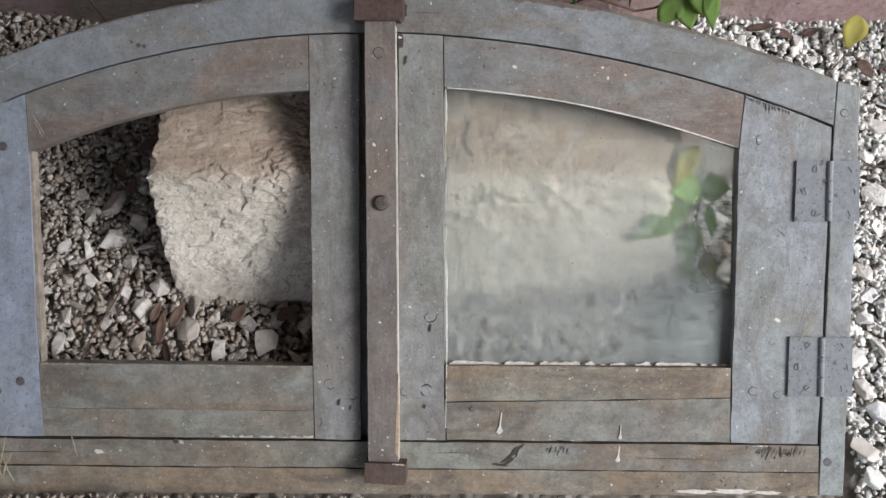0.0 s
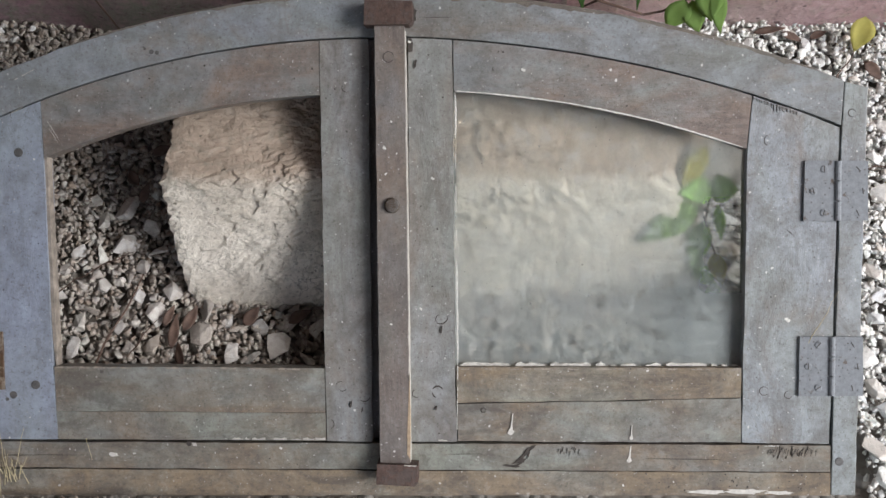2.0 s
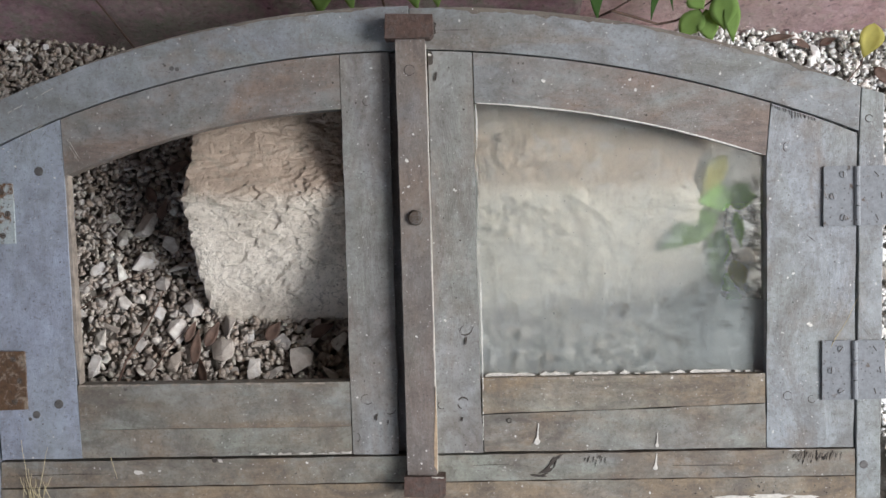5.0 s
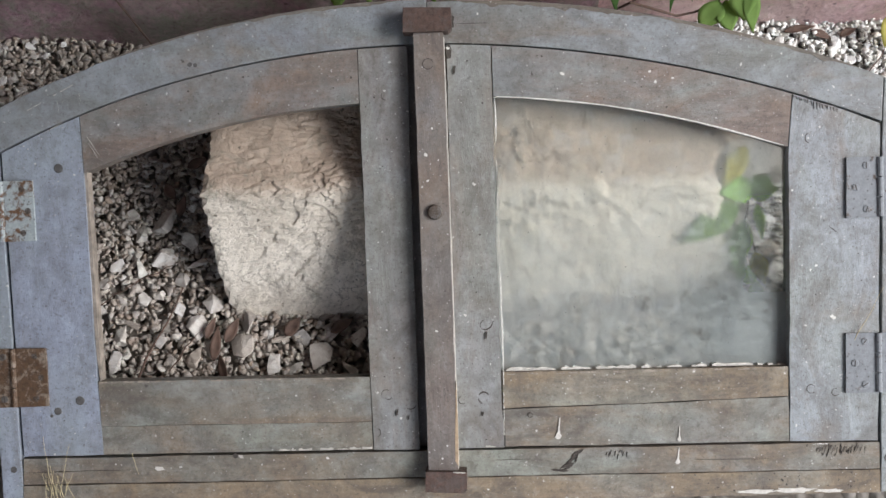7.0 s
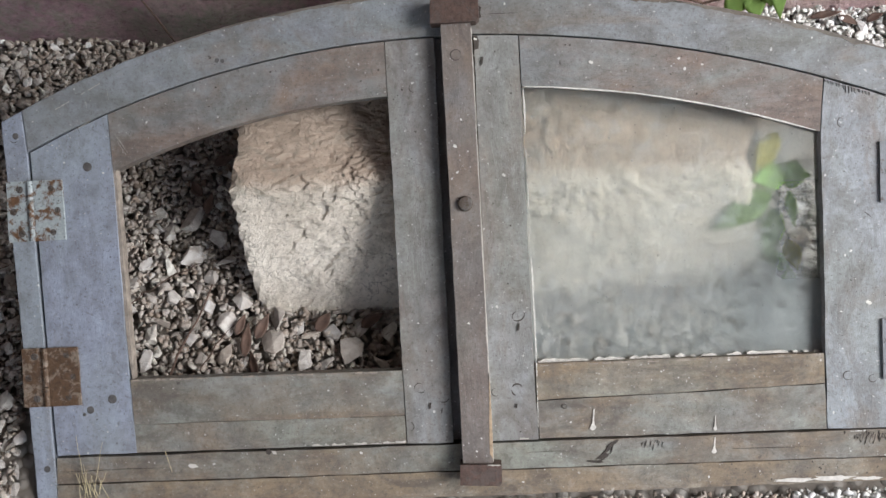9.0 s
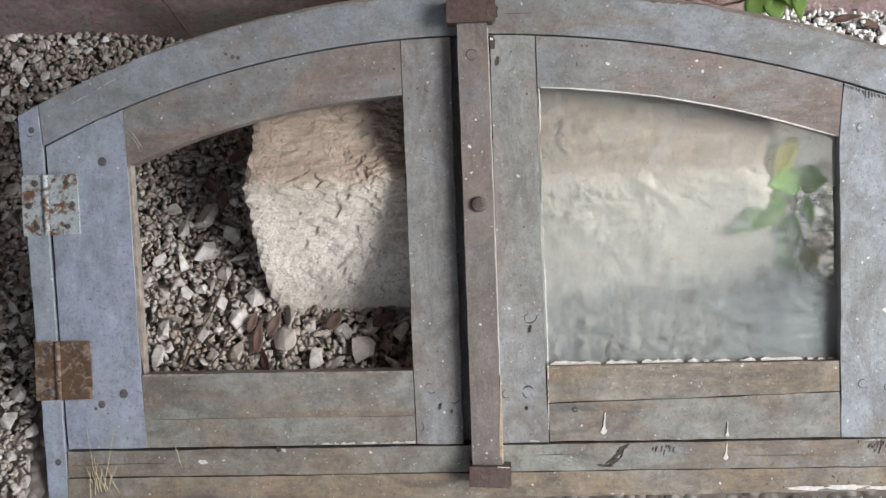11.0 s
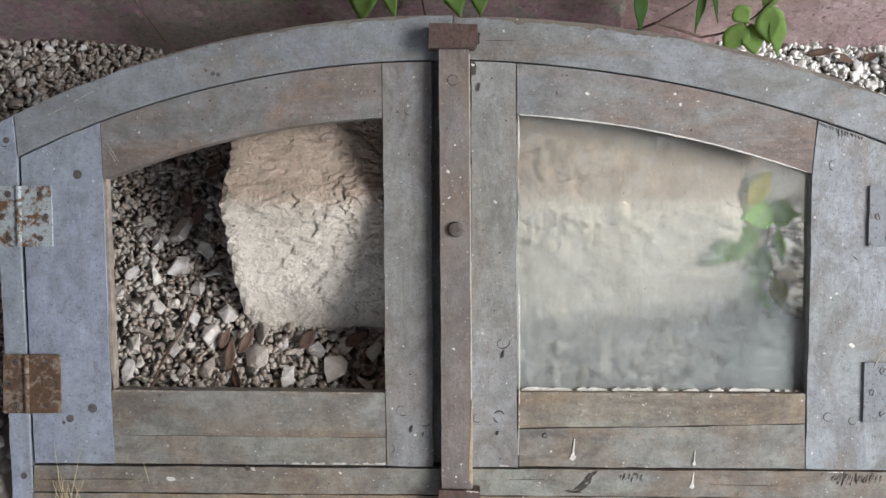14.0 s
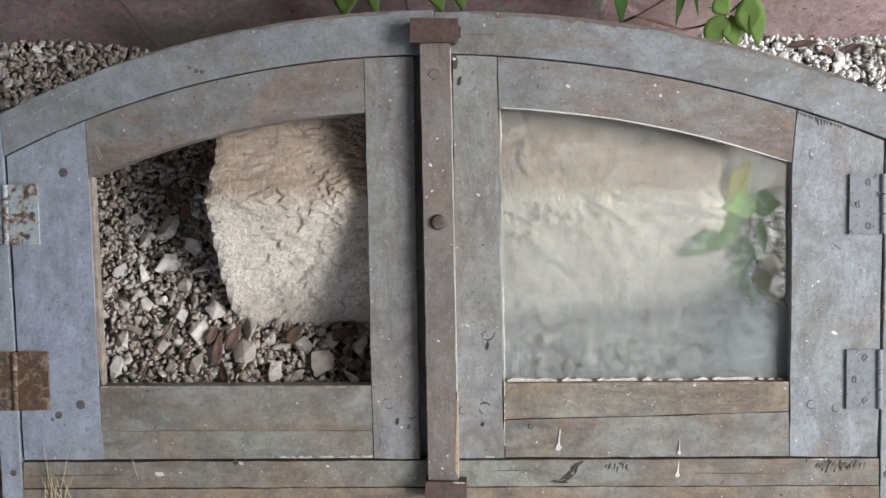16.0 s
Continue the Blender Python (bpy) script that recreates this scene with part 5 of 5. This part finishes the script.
plant("climbing_plant", "bright green leaves hanging at the wall behind the arch", [
    ([(-0.035, 0.655, 0.0), (-0.045, 0.650, 0.16), (-0.030, 0.640, 0.25), (-0.060, 0.632, 0.27), (-0.105, 0.628, 0.262)], 0.002, 0.001),
    ([(-0.030, 0.640, 0.25), (0.000, 0.632, 0.262), (0.030, 0.630, 0.255)], 0.0014, 0.0008),
], [
    ((-0.108, 0.630, 0.262), (-0.122, 0.606, 0.166), 0.040, FRONT, LEAF),
    ((-0.088, 0.630, 0.262), (-0.077, 0.606, 0.170), 0.021, FRONT, LEAF),
    ((-0.010, 0.632, 0.258), (0.004, 0.608, 0.174), 0.036, FRONT, LEAF),
    ((0.026, 0.632, 0.256), (0.030, 0.608, 0.176), 0.030, FRONT, LEAF),
], (-0.035, 0.655, 0.0))
UPW = (0.0, -0.35, 0.95)
plant("seedling_plant", "leafy green plant growing behind the dusty pane", [
    ([(0.392, 0.300, -0.01), (0.385, 0.344, 0.070), (0.392, 0.382, 0.085), (0.390, 0.402, 0.095), (0.386, 0.429, 0.105)], 0.0018, 0.0008),
    ([(0.385, 0.344, 0.070), (0.377, 0.361, 0.080)], 0.0010, 0.0006),
    ([(0.385, 0.344, 0.070), (0.395, 0.305, 0.060), (0.396, 0.270, 0.050)], 0.0010, 0.0006),
], [
    ((0.376, 0.410, 0.146), (0.345, 0.362, 0.131), 0.027, UPW, LEAF_YELLOW),
    ((0.390, 0.370, 0.112), (0.343, 0.357, 0.127), 0.034, UPW, SEEDLING_LEAF),
    ((0.388, 0.383, 0.085), (0.429, 0.381, 0.080), 0.036, UPW, SEEDLING_LEAF),
    ((0.369, 0.348, 0.112), (0.296, 0.307, 0.092), 0.036, UPW, LEAF),
    ((0.385, 0.344, 0.070), (0.365, 0.282, 0.062), 0.029, UPW, SEEDLING_LEAF),
    ((0.403, 0.367, 0.068), (0.406, 0.321, 0.060), 0.015, UPW, SEEDLING_LEAF),
    ((0.394, 0.305, 0.060), (0.403, 0.264, 0.055), 0.024, UPW, LEAF_YELLOW),
    ((0.396, 0.270, 0.050), (0.385, 0.234, 0.045), 0.020, UPW, LEAF),
    ((0.371, 0.292, 0.050), (0.397, 0.265, 0.045), 0.022, UPW, SEEDLING_LEAF),
], (0.392, 0.300, -0.01))

fallen = part("fallen_leaf", leaf_mesh((0.640, 0.664, 0.034), (0.629, 0.624, 0.008), 0.036, (0.0, -0.6, 0.8), 0.35, 0.1, 1.0), LEAF_YELLOW)
tagged(fallen, "fallen yellow-green leaf propped against the pink wall", "leaf")


def dead_leaves():
    rng = random.Random(44)
    spots_at = [(-0.288, 0.215, 0.046, 0.014, 1.5), (-0.279, 0.185, 0.04, 0.013, 1.9), (-0.296, 0.236, 0.03, 0.011, 1.2),
                (0.515, 0.662, 0.045, 0.013, 0.1), (0.548, 0.655, 0.035, 0.014, -0.3), (0.585, 0.658, 0.03, 0.012, 0.5), (0.655, 0.600, 0.035, 0.018, -0.9), (0.690, 0.600, 0.025, 0.014, 0.3), (0.640, 0.010, 0.04, 0.024, 0.7), (0.655, -0.01, 0.03, 0.02, 2.0),
                # Leaves near y 0.235 are litter added also to darken the shaded gravel.
                (-0.330, 0.470, 0.03, 0.016, 0.4), (-0.365, 0.430, 0.03, 0.016, 2.2), (-0.190, 0.235, 0.03, 0.018, 0.9), (-0.268, 0.232, 0.036, 0.015, 1.1), (-0.128, 0.236, 0.034, 0.016, 0.6), (-0.345, 0.405, 0.03, 0.015, 1.3), (-0.200, -0.005, 0.03, 0.02, 0.3)]
    for x, y, ln, w, a in spots_at:
        z = ground_height(x, y) + 0.011
        d = Vector((math.cos(a), math.sin(a), 0)) * ln * 0.5
        p = Vector((x, y, z))
        ob = part("dead_leaf", leaf_mesh(p - d + Vector((0, 0, 0.003)), p + d + Vector((0, 0, rng.uniform(-0.002, 0.006))), w, (rng.uniform(-0.4, 0.4), rng.uniform(-0.4, 0.2), 1), rng.uniform(0.2, 0.7), rng.uniform(-0.2, 0.25), 1.1), DEAD_LEAF)
        tagged(ob, "curled brown dead leaf on the gravel", "leaf", group="dead leaves on the gravel")


dead_leaves()


def twigs():
    rng = random.Random(9)
    for p, q, r in (((-0.392, 0.150), (-0.336, 0.292), 0.0016), ((-0.400, 0.300), (-0.352, 0.322), 0.0010), ((-0.345, 0.180), (-0.305, 0.235), 0.0010), ((-0.450, 0.262), (-0.400, 0.300), 0.0010),
                    ((0.600, 0.585), (0.640, 0.640), 0.0012), ((0.610, 0.448), (0.690, 0.452), 0.0011), ((-0.680, 0.300), (-0.610, 0.330), 0.0012)):
        a = Vector((*p, ground_height(*p) + 0.013))
        b = Vector((*q, ground_height(*q) + 0.014))
        ob = part("twig", tube(bent(a, b, 0.002, 0.003, 7, rng.random()), r, r * 0.5), TWIG)
        tagged(ob, "thin dark twig lying on the gravel", "twig", group="twigs on the gravel")
    # The wall's crack, built as a thin dark stem standing before it.
    ob = part("wall_crack", tube([(-0.3995, 0.646, 0.02), (-0.404, 0.648, 0.06), (-0.411, 0.648, 0.12), (-0.424, 0.650, 0.20), (-0.45, 0.652, 0.34)], 0.0014, 0.0010), TWIG)
    tagged(ob, "crack in the maroon wall, built as a thin dark stem", "stem")


twigs()
